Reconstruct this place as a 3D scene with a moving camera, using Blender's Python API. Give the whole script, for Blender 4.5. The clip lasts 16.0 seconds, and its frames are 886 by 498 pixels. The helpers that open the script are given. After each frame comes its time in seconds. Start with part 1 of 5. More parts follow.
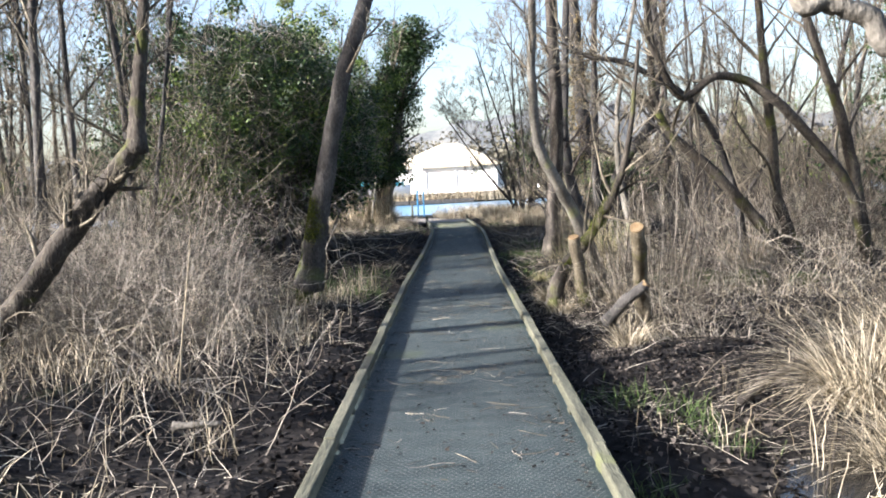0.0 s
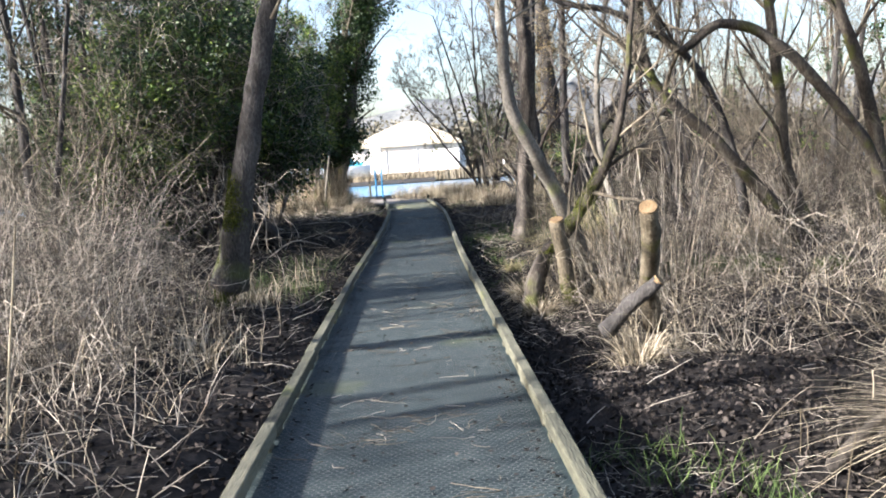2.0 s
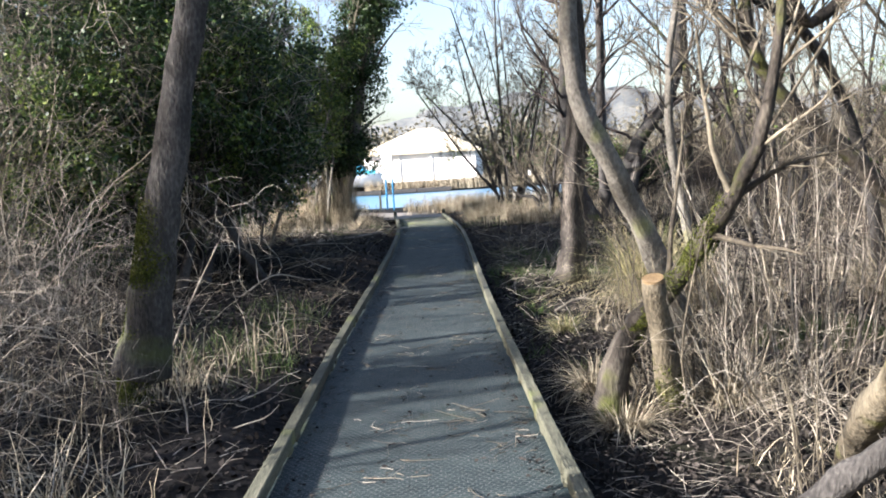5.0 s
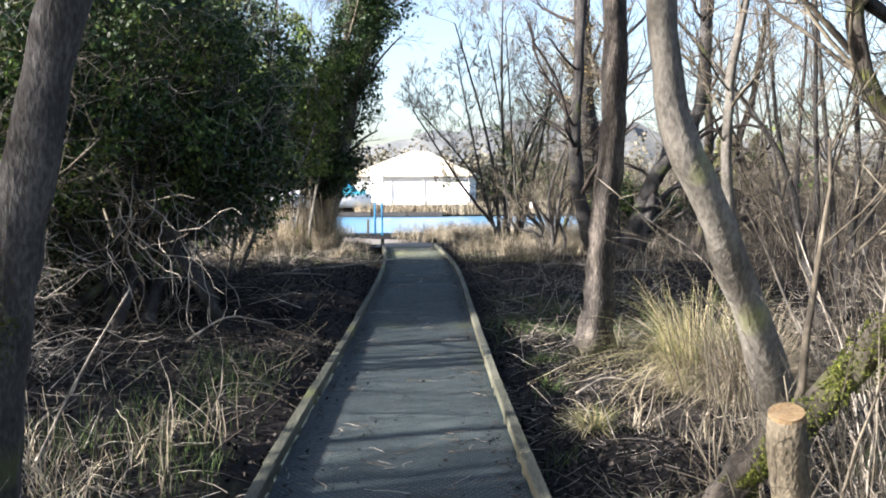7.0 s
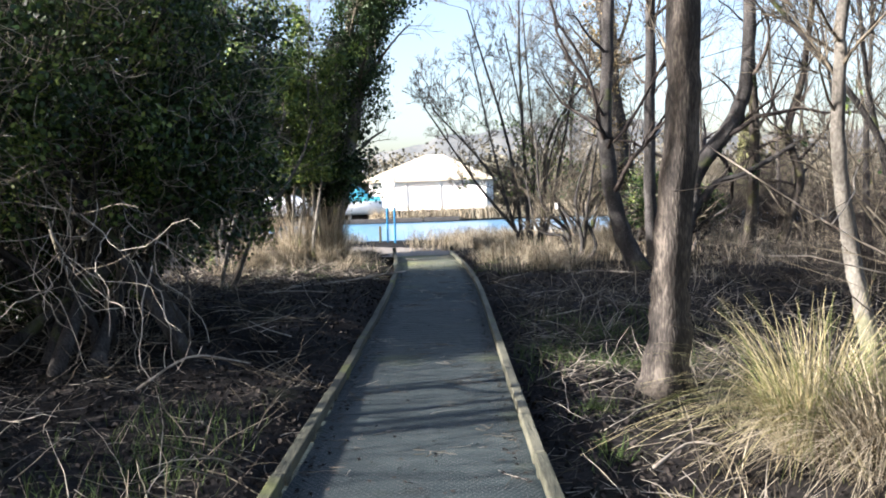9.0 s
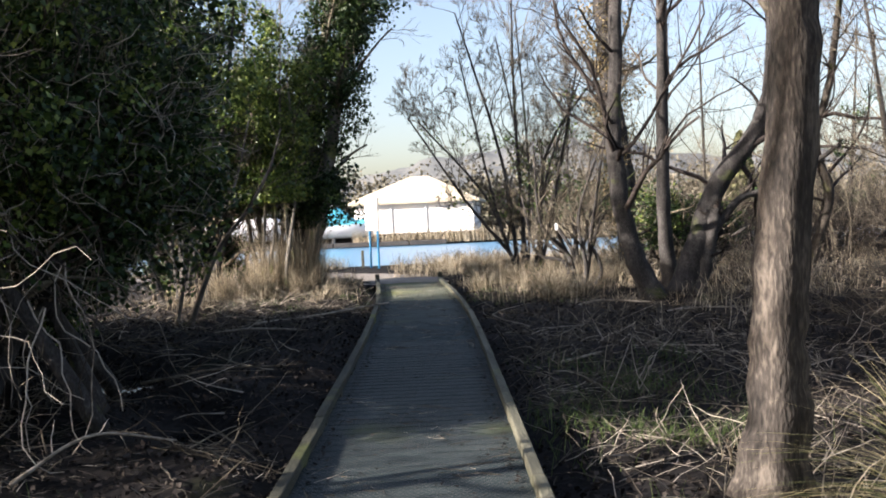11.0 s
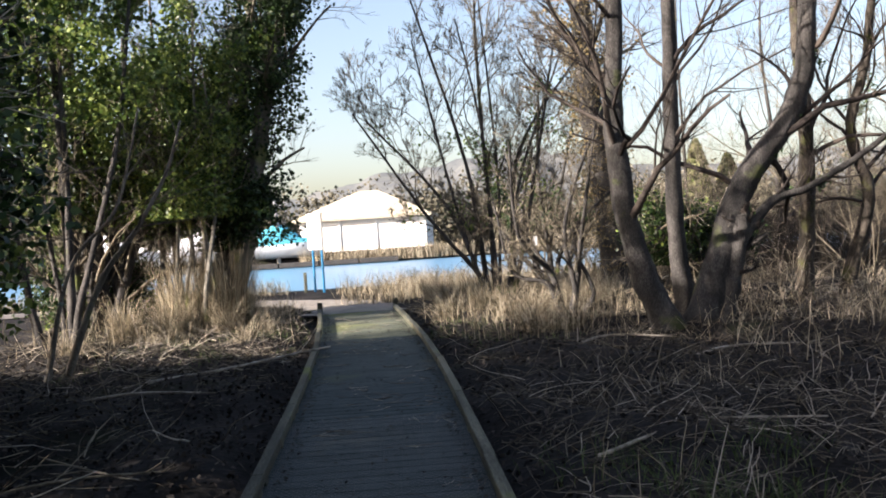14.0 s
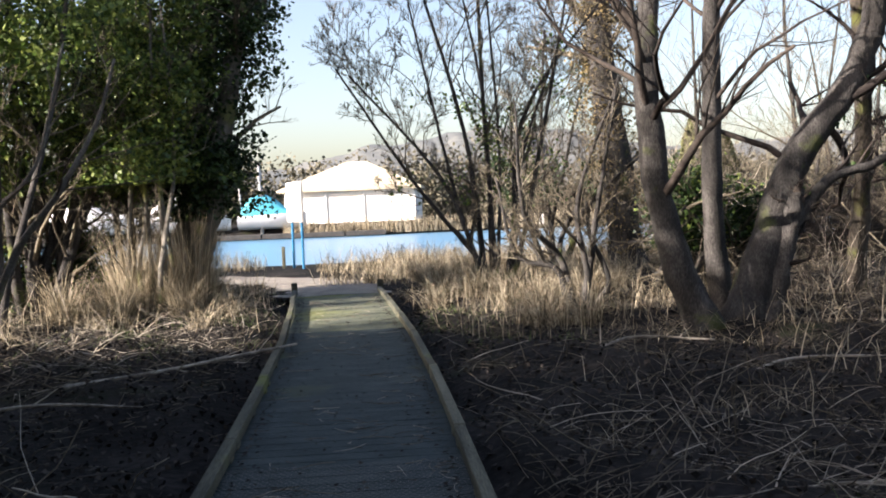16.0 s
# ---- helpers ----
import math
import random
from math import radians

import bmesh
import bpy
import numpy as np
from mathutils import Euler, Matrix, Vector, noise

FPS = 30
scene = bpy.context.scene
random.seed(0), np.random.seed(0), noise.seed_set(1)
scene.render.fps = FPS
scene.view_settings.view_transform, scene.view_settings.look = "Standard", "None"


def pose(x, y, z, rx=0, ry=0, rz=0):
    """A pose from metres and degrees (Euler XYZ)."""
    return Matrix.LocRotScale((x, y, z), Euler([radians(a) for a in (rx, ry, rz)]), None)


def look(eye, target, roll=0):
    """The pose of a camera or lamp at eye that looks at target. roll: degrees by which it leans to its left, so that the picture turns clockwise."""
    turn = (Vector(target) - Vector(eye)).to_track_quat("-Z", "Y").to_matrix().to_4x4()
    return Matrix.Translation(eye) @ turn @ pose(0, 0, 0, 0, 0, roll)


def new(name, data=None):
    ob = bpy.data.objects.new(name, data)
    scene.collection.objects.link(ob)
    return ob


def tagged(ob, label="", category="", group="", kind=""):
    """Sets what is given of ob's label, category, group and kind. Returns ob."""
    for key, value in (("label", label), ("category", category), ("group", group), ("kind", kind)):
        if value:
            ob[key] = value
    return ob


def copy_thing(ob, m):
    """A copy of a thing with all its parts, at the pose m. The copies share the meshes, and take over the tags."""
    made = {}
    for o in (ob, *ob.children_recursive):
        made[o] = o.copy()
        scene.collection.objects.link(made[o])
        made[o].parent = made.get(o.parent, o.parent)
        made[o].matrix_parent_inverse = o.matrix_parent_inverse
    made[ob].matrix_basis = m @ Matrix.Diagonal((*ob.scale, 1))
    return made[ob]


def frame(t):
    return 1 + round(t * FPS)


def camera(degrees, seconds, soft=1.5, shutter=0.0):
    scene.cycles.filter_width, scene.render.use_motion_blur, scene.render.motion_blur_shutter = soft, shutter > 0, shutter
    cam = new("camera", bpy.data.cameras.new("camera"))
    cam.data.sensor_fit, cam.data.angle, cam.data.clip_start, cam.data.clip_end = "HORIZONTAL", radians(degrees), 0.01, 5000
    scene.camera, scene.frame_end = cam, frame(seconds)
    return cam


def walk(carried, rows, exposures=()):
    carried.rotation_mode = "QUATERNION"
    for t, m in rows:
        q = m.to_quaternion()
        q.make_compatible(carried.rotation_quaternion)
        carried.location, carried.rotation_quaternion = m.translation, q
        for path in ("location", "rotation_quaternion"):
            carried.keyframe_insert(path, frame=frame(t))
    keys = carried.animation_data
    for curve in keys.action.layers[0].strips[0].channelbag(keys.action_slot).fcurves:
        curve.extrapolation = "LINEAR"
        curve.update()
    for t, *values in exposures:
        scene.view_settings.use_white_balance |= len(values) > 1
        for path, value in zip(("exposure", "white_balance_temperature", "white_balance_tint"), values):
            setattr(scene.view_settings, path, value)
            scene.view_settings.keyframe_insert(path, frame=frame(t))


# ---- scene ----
cam = camera(50.0, 16.0, soft=1.9)
# seconds, eye x y z, turn about x y z in degrees
ROWS = [
    (0.0, 0.000, 0.000, 1.500, 86.14, 2.97, 0.86),
    (0.5, 0.076, 0.559, 1.489, 84.91, 2.47, 1.20),
    (1.0, 0.091, 1.166, 1.460, 86.28, 2.90, 0.25),
    (1.5, 0.136, 1.729, 1.447, 85.86, 3.99, 1.41),
    (2.0, 0.081, 2.326, 1.414, 84.80, 3.87, -1.43),
    (2.5, 0.127, 2.929, 1.431, 85.62, 3.93, -2.21),
    (3.0, 0.098, 3.543, 1.467, 87.28, 3.84, -0.36),
    (3.5, 0.078, 4.142, 1.504, 87.56, 3.50, -0.88),
    (4.0, 0.104, 4.772, 1.500, 85.96, 4.09, -1.05),
    (6.5, 0.062, 7.591, 1.580, 85.13, 1.72, 0.18),
    (7.0, 0.051, 8.210, 1.599, 86.73, 0.25, -1.03),
    (7.5, 0.096, 8.769, 1.588, 85.94, 1.11, 0.08),
    (8.0, 0.097, 9.402, 1.571, 86.18, 2.61, -0.14),
    (8.5, 0.098, 9.923, 1.564, 86.74, 1.88, -1.48),
    (9.0, 0.112, 10.502, 1.560, 87.02, 1.89, -0.02),
    (11.5, 0.058, 13.386, 1.522, 88.46, 2.88, -1.72),
    (12.0, 0.040, 14.006, 1.522, 87.47, 3.17, -3.07),
    (12.5, 0.026, 14.553, 1.524, 88.50, 3.23, -1.39),
    (13.0, 0.055, 15.236, 1.531, 87.68, 3.45, -3.35),
    (13.5, 0.045, 15.767, 1.529, 86.02, 3.56, -2.19),
    (14.0, 0.050, 16.454, 1.533, 89.14, 3.64, -3.88),
    (14.5, 0.093, 16.996, 1.511, 88.83, 4.06, -4.96),
    (15.0, 0.114, 17.614, 1.511, 87.53, 2.47, -4.82),
    (15.5, 0.134, 18.103, 1.524, 87.66, 3.32, -5.48),
    (16.0, 0.125, 18.621, 1.549, 87.53, 2.29, -4.58),
]
EXPOSURES = [(0.0, 2.42, 6050, 15), (1.0, 2.46, 6050, 15), (3.0, 2.46, 6100, 16), (4.0, 2.38, 6100, 15), (7.0, 2.38, 6100, 15), (9.0, 2.34, 6150, 16), (11.5, 2.0, 6600, 18), (16.0, 2.14, 6700, 18)]
walk(cam, [(t, pose(x, y, z, rx, ry, rz)) for t, x, y, z, rx, ry, rz in ROWS], EXPOSURES)

# ---------------------------------------------------------------- light
SUN_EL = 22.5      # the sun stands square to the walk, low over the wood
sx, sy = math.cos(radians(SUN_EL)) * -0.95, math.cos(radians(SUN_EL)) * -0.31
world = bpy.data.worlds.new("sky")
scene.world = world
world.use_nodes = True
wn = world.node_tree.nodes
sky = wn.new("ShaderNodeTexSky")
sky.sky_type, sky.sun_disc = "NISHITA", False
sky.sun_elevation, sky.sun_rotation = radians(SUN_EL), math.atan2(sx, sy)
sky.air_density, sky.dust_density, sky.ozone_density = 1.0, 2.6, 0.8
wn["Background"].inputs["Strength"].default_value = 0.074
world.node_tree.links.new(sky.outputs[0], wn["Background"].inputs[0])
sun = new("sun", bpy.data.lights.new("sun", "SUN"))
sun.data.energy, sun.data.angle, sun.data.color = 5.0, radians(0.55), (1.0, 0.94, 0.85)
sun.matrix_world = look((sx * 60, sy * 60, math.sin(radians(SUN_EL)) * 60), (0, 0, 0))

rng = np.random.default_rng(7)


# ---------------------------------------------------------------- materials
def material(name, colours, scale=6.0, rough=0.8, bump=0.3, fine=60.0, stretch=(1, 1, 1), islands=0.0, pieces=0.0, spec=0.3,
             moss=None, metal=0.0, through_light=0.0, across=False):
    m = bpy.data.materials.new(name)
    m.use_nodes = True
    nt = m.node_tree
    n, l = nt.nodes, nt.links
    bsdf = n["Principled BSDF"]
    bsdf.inputs["Roughness"].default_value = rough
    bsdf.inputs["Metallic"].default_value = metal
    bsdf.inputs["Specular IOR Level"].default_value = spec
    co = n.new("ShaderNodeTexCoord")
    mp = n.new("ShaderNodeMapping")
    mp.inputs["Scale"].default_value = stretch
    where = n.new("ShaderNodeNewGeometry").outputs["Position"] if across else co.outputs["Object"]
    l.new(where, mp.inputs[0])
    a = n.new("ShaderNodeTexNoise")
    a.inputs["Scale"].default_value, a.inputs["Detail"].default_value = scale, 5
    b = n.new("ShaderNodeTexNoise")
    b.inputs["Scale"].default_value, b.inputs["Detail"].default_value = fine, 4
    l.new(mp.outputs[0], a.inputs[0])
    l.new(mp.outputs[0], b.inputs[0])
    add = n.new("ShaderNodeMath")
    add.operation = "MULTIPLY_ADD"
    add.inputs[1].default_value, add.inputs[2].default_value = 0.45, 0.0
    l.new(b.outputs[0], add.inputs[0])
    half = n.new("ShaderNodeMath")
    half.operation = "MULTIPLY_ADD"
    half.inputs[1].default_value = 0.55
    l.new(a.outputs[0], half.inputs[0])
    l.new(add.outputs[0], half.inputs[2])
    value = half.outputs[0]
    for amount, kind in ((islands, "isl"), (pieces, "obj")):
        if amount:
            src = n.new("ShaderNodeNewGeometry" if kind == "isl" else "ShaderNodeObjectInfo")
            s = n.new("ShaderNodeMath")
            s.operation = "MULTIPLY_ADD"
            s.inputs[1].default_value = amount
            l.new(src.outputs["Random Per Island" if kind == "isl" else "Random"], s.inputs[0])
            l.new(value, s.inputs[2])
            t = n.new("ShaderNodeMath")
            t.operation = "SUBTRACT"
            t.inputs[1].default_value = amount / 2
            l.new(s.outputs[0], t.inputs[0])
            value = t.outputs[0]
    ramp = n.new("ShaderNodeValToRGB")
    els = ramp.color_ramp.elements
    k = len(colours)
    while len(els) < k:
        els.new(0.5)
    for i, c in enumerate(colours):
        els[i].position = 0.35 + 0.3 * i / max(1, k - 1)
        els[i].color = (*c, 1)
    l.new(value, ramp.inputs[0])
    colour = ramp.outputs[0]
    if moss:
        w = n.new("ShaderNodeTexNoise")
        w.inputs["Scale"].default_value, w.inputs["Detail"].default_value = moss[1], 6
        l.new(where, w.inputs[0])
        r = n.new("ShaderNodeMapRange")
        r.inputs[1].default_value, r.inputs[2].default_value = moss[2], moss[2] + 0.12
        l.new(w.outputs[0], r.inputs[0])
        mix = n.new("ShaderNodeMix")
        mix.data_type = "RGBA"
        l.new(r.outputs[0], mix.inputs[0])
        l.new(colour, mix.inputs[6])
        mix.inputs[7].default_value = (*moss[0], 1)
        colour = mix.outputs[2]
    l.new(colour, bsdf.inputs["Base Color"])
    if bump:
        bp = n.new("ShaderNodeBump")
        bp.inputs["Strength"].default_value, bp.inputs["Distance"].default_value = bump, 0.035
        l.new(half.outputs[0], bp.inputs["Height"])
        l.new(bp.outputs[0], bsdf.inputs["Normal"])
    if through_light:
        tr = n.new("ShaderNodeBsdfTranslucent")
        l.new(colour, tr.inputs[0])
        ms = n.new("ShaderNodeMixShader")
        ms.inputs[0].default_value = through_light
        l.new(bsdf.outputs[0], ms.inputs[1])
        l.new(tr.outputs[0], ms.inputs[2])
        l.new(ms.outputs[0], n["Material Output"].inputs[0])
    return m


BARK = material("grey_brown_bark", [(0.014, 0.013, 0.012), (0.04, 0.037, 0.034), (0.095, 0.088, 0.08)], 5, 0.9, 1.0, 60, (1, 1, 0.45), moss=((0.1, 0.12, 0.03), 1.6, 0.62))
BARK_FOOT = material("grey_bark_with_moss", [(0.014, 0.013, 0.012), (0.042, 0.039, 0.036), (0.1, 0.093, 0.085)], 6, 0.9, 1.0, 60, (1, 1, 0.4), moss=((0.075, 0.09, 0.015), 1.1, 0.52))
BARK_PALE = material("pale_smooth_bark", [(0.055, 0.05, 0.041), (0.12, 0.11, 0.092), (0.2, 0.187, 0.158)], 4, 0.85, 0.6, 55, (1, 1, 0.6), moss=((0.2, 0.22, 0.06), 1.3, 0.6))
BARK_RED = material("reddish_flaking_bark", [(0.011, 0.01, 0.0085), (0.042, 0.036, 0.03), (0.135, 0.116, 0.094)], 7, 0.9, 1.0, 60, (1, 1, 0.3))
BARK_MOSS = material("mossy_bark", [(0.014, 0.012, 0.01), (0.045, 0.038, 0.03), (0.095, 0.083, 0.064)], 5, 0.95, 1.0, 45, (1, 1, 0.4), moss=((0.062, 0.066, 0.018), 3.0, 0.55))
TWIG = material("brown_twigs", [(0.036, 0.03, 0.022), (0.1, 0.085, 0.061), (0.21, 0.183, 0.135)], 3, 0.9, 0, 20, islands=0.25)
TWIG_PALE = material("pale_dry_twigs", [(0.045, 0.038, 0.031), (0.16, 0.136, 0.106), (0.4, 0.356, 0.29)], 3, 0.9, 0, 20, islands=0.65)
BARK_TAN = material("tan_stump_bark", [(0.028, 0.023, 0.015), (0.09, 0.075, 0.05), (0.17, 0.145, 0.1)], 6, 0.9, 0.9, 60, (1, 1, 0.5), moss=((0.085, 0.09, 0.02), 3.5, 0.58))
CUT = material("fresh_cut_wood", [(0.1, 0.066, 0.032), (0.17, 0.115, 0.058), (0.25, 0.18, 0.1)], 12, 0.8, 0.3, 90)
TWIG_DARK = material("dark_bramble_twigs", [(0.012, 0.009, 0.008), (0.034, 0.027, 0.023), (0.07, 0.057, 0.047)], 3, 0.9, 0, 20, islands=0.3)
STRAW = material("dry_straw", [(0.075, 0.062, 0.04), (0.24, 0.2, 0.135), (0.5, 0.435, 0.315)], 2, 0.85, 0, 12, islands=0.65, through_light=0.25)
SEDGE = material("half_green_sedge", [(0.128, 0.152, 0.048), (0.304, 0.264, 0.128), (0.464, 0.4, 0.232)], 2, 0.8, 0, 12, islands=0.55, through_light=0.3)
GREEN = material("fresh_green_grass", [(0.032, 0.06, 0.012), (0.064, 0.104, 0.024), (0.112, 0.152, 0.048)], 3, 0.7, 0, 14, islands=0.4, through_light=0.3)
LITTER = material("leaf_litter", [(0.011, 0.01, 0.0092), (0.026, 0.0225, 0.02), (0.064, 0.055, 0.047)], 3, 0.85, 0, 14, islands=0.55, spec=0.06)
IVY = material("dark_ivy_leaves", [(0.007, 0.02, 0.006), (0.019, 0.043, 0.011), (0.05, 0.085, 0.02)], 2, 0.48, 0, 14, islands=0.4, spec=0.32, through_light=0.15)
# a lighter ivy green with sunlight on the leaves put into its colour
IVY_SUNLIT = material("sunlit_ivy_leaves", [(0.028, 0.058, 0.012), (0.085, 0.14, 0.03), (0.2, 0.25, 0.06)], 2, 0.45, 0, 14, islands=0.45, spec=0.35, through_light=0.3)
IVY_BROWN = material("browned_ivy_leaves", [(0.06, 0.05, 0.02), (0.16, 0.12, 0.05), (0.26, 0.2, 0.1)], 2, 0.6, 0, 14, islands=0.45, through_light=0.2)
SOIL = material("dark_wet_soil", [(0.007, 0.0066, 0.006), (0.017, 0.0155, 0.0145), (0.035, 0.031, 0.028)], 1.3, 0.9, 0.9, 14, spec=0.06, moss=((0.022, 0.026, 0.012), 0.5, 0.62))
PLANK = material("weathered_grey_planks", [(0.0105, 0.021, 0.023), (0.02, 0.034, 0.036), (0.043, 0.059, 0.057)], 3, 0.8, 0.5, 30, (1.0, 2.2, 2.2), pieces=0.02, across=True, moss=((0.055, 0.07, 0.03), 0.8, 0.62))
# moss film, over a base lightened to carry the sunlight at the far end
PLANK_MOSSY_SUNLIT = material("mossy_sunlit_planks", [(0.05, 0.06, 0.048), (0.09, 0.1, 0.072), (0.15, 0.16, 0.095)], 3, 0.85, 0.4, 30, (1.0, 2.2, 2.2), pieces=0.08, across=True, moss=((0.14, 0.155, 0.05), 0.9, 0.56))
KERB = material("weathered_edge_timber", [(0.035, 0.036, 0.026), (0.08, 0.08, 0.055), (0.14, 0.135, 0.095)], 3, 0.8, 0.5, 30, (4, 0.4, 4), pieces=0.2, across=True, moss=((0.12, 0.135, 0.035), 1.2, 0.6))
WIRE = material("galvanised_wire", [(0.09, 0.092, 0.085), (0.2, 0.195, 0.175)], 8, 0.6, 0, 30)
TARMAC = material("pale_gritty_path", [(0.144, 0.126, 0.108), (0.234, 0.211, 0.18), (0.324, 0.297, 0.252)], 3, 0.9, 0.5, 80)
BLUE = material("blue_painted_steel", [(0.02, 0.16, 0.33), (0.03, 0.22, 0.42)], 5, 0.4, 0, 30)
WHITE = material("white_painted_board", [(0.66, 0.66, 0.64), (0.8, 0.8, 0.78)], 3, 0.5, 0, 30)
GREY = material("grey_metal", [(0.2, 0.2, 0.2), (0.32, 0.32, 0.32)], 5, 0.5, 0, 30)
RENDERED = material("cream_render", [(0.74, 0.72, 0.68), (0.84, 0.82, 0.78)], 1.2, 0.9, 0.2, 20)
ROOF = material("pale_tan_roof", [(0.36, 0.31, 0.22), (0.46, 0.41, 0.31), (0.54, 0.49, 0.38)], 1.5, 0.9, 0.3, 14)
DARK = material("dark_timber", [(0.03, 0.03, 0.03), (0.07, 0.065, 0.06)], 3, 0.8, 0.3, 20)
COVER = material("turquoise_boat_cover", [(0.06, 0.35, 0.45), (0.1, 0.45, 0.55)], 2, 0.6, 0.2, 14)
# distance haze is put into the hill's pale blue-grey colours
HILL = material("haze_tinted_hill", [(0.09, 0.1, 0.106), (0.125, 0.132, 0.132), (0.165, 0.163, 0.15)], 0.05, 0.95, 0, 0.4, spec=0.02)
HULL = material("white_gelcoat", [(0.7, 0.7, 0.7), (0.82, 0.82, 0.82)], 2, 0.25, 0, 14)
GLASS = material("dark_window", [(0.02, 0.025, 0.03), (0.03, 0.035, 0.04)], 2, 0.08, 0, 14, spec=0.6)
MOSS = material("bright_moss", [(0.012, 0.02, 0.004), (0.03, 0.042, 0.009), (0.065, 0.075, 0.02)], 4, 0.95, 1.0, 60)
MOSS_TUFT = material("yellow_green_moss", [(0.025, 0.032, 0.007), (0.06, 0.07, 0.014), (0.11, 0.12, 0.026)], 8, 0.9, 0, 40, islands=0.4, spec=0.1)
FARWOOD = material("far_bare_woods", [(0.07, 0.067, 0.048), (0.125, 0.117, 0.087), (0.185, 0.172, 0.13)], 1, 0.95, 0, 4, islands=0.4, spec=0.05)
CONIFER = material("yellow_green_conifer", [(0.05, 0.055, 0.02), (0.1, 0.105, 0.042), (0.16, 0.165, 0.075)], 1, 0.85, 0, 5, islands=0.4)


def water_material(name, tint, rough, scale, strength):
    m = bpy.data.materials.new(name)
    m.use_nodes = True
    n, l = m.node_tree.nodes, m.node_tree.links
    b = n["Principled BSDF"]
    b.inputs["Base Color"].default_value = (*tint, 1)
    b.inputs["Roughness"].default_value = rough
    b.inputs["IOR"].default_value = 1.33
    co = n.new("ShaderNodeTexCoord")
    w = n.new("ShaderNodeTexNoise")
    w.inputs["Scale"].default_value, w.inputs["Detail"].default_value = scale, 4
    l.new(co.outputs["Object"], w.inputs[0])
    bp = n.new("ShaderNodeBump")
    bp.inputs["Strength"].default_value, bp.inputs["Distance"].default_value = strength, 0.05
    l.new(w.outputs[0], bp.inputs["Height"])
    l.new(bp.outputs[0], b.inputs["Normal"])
    return m


# the river's tint carries the blue of the reflected sky
RIVER = water_material("rippled_river_water", (0.08, 0.2, 0.32), 0.3, 2.2, 0.6)
POOL = water_material("still_bog_water", (0.012, 0.012, 0.012), 0.04, 3.0, 0.06)


# ---------------------------------------------------------------- mesh helpers
def smooth(a, b, v):
    u = np.clip((np.asarray(v, float) - a) / (b - a), 0, 1)
    return u * u * (3 - 2 * u)


def mesh_of(name, verts, faces, mat, shade=True):
    verts, faces = np.asarray(verts, np.float32), np.asarray(faces, np.int32)
    me = bpy.data.meshes.new(name)
    k = faces.shape[1]
    me.vertices.add(len(verts))
    me.vertices.foreach_set("co", verts.ravel())
    me.loops.add(faces.size)
    me.loops.foreach_set("vertex_index", faces.ravel())
    me.polygons.add(len(faces))
    me.polygons.foreach_set("loop_start", np.arange(len(faces), dtype=np.int32) * k)
    me.update(calc_edges=True)
    if shade:
        me.polygons.foreach_set("use_smooth", np.ones(len(faces), bool))
    me.materials.append(mat)
    return me


def thing(name, label, category, at=(0, 0, 0), group="", kind=""):
    e = new(name)
    e.location = at
    e.empty_display_size = 0.2
    return tagged(e, label, category, group, kind)


def part(name, me, parent, label=""):
    ob = new(name, me)
    ob.parent = parent
    if parent is not None:
        root = Vector(parent.location)
        if parent.parent is not None:
            root += parent.parent.location
        if parent.type != "MESH":
            ob.location = -root
    return tagged(ob, label)


def from_bm(name, bm, mat, shade=False):
    me = bpy.data.meshes.new(name)
    bm.to_mesh(me)
    bm.free()
    me.materials.append(mat)
    if shade:
        for p in me.polygons:
            p.use_smooth = True
    return me


def box_bm(size, at=(0, 0, 0), bevel=0.01, turn=0.0):
    bm = bmesh.new()
    bmesh.ops.create_cube(bm, size=1)
    bmesh.ops.scale(bm, vec=size, verts=bm.verts)
    if bevel:
        bmesh.ops.bevel(bm, geom=bm.edges[:], offset=bevel, segments=1, affect="EDGES")
    if turn:
        bmesh.ops.rotate(bm, matrix=Matrix.Rotation(turn, 3, "Z"), verts=bm.verts)
    bmesh.ops.translate(bm, vec=at, verts=bm.verts)
    return bm


def tubes(P, R, sides):
    """P: m tubes of n points; R: their radii."""
    P, R = np.asarray(P, float), np.asarray(R, float)
    m, n, _ = P.shape
    T = np.gradient(P, axis=1)
    T /= np.linalg.norm(T, axis=2, keepdims=True) + 1e-9
    mean = np.abs(T.mean(1))
    ref = np.where((mean[:, 2] > 0.7)[:, None], np.array([1.0, 0.1, 0]), np.array([0.05, 0.1, 1.0]))[:, None, :]
    S = np.cross(T, np.broadcast_to(ref, T.shape))
    S /= np.linalg.norm(S, axis=2, keepdims=True) + 1e-9
    U = np.cross(S, T)
    a = np.linspace(0, 2 * np.pi, sides, endpoint=False)
    V = P[:, :, None] + R[:, :, None, None] * (np.cos(a)[None, None, :, None] * S[:, :, None] + np.sin(a)[None, None, :, None] * U[:, :, None])
    idx = np.arange(m * n * sides).reshape(m, n, sides)
    nxt = np.roll(idx, -1, axis=2)
    F = np.stack([idx[:, :-1], nxt[:, :-1], nxt[:, 1:], idx[:, 1:]], -1).reshape(-1, 4)
    return V.reshape(-1, 3), F


def joined(pieces):
    V, F, o = [], [], 0
    for v, f in pieces:
        V.append(v)
        F.append(np.asarray(f) + o)
        o += len(v)
    return np.concatenate(V), np.concatenate(F)


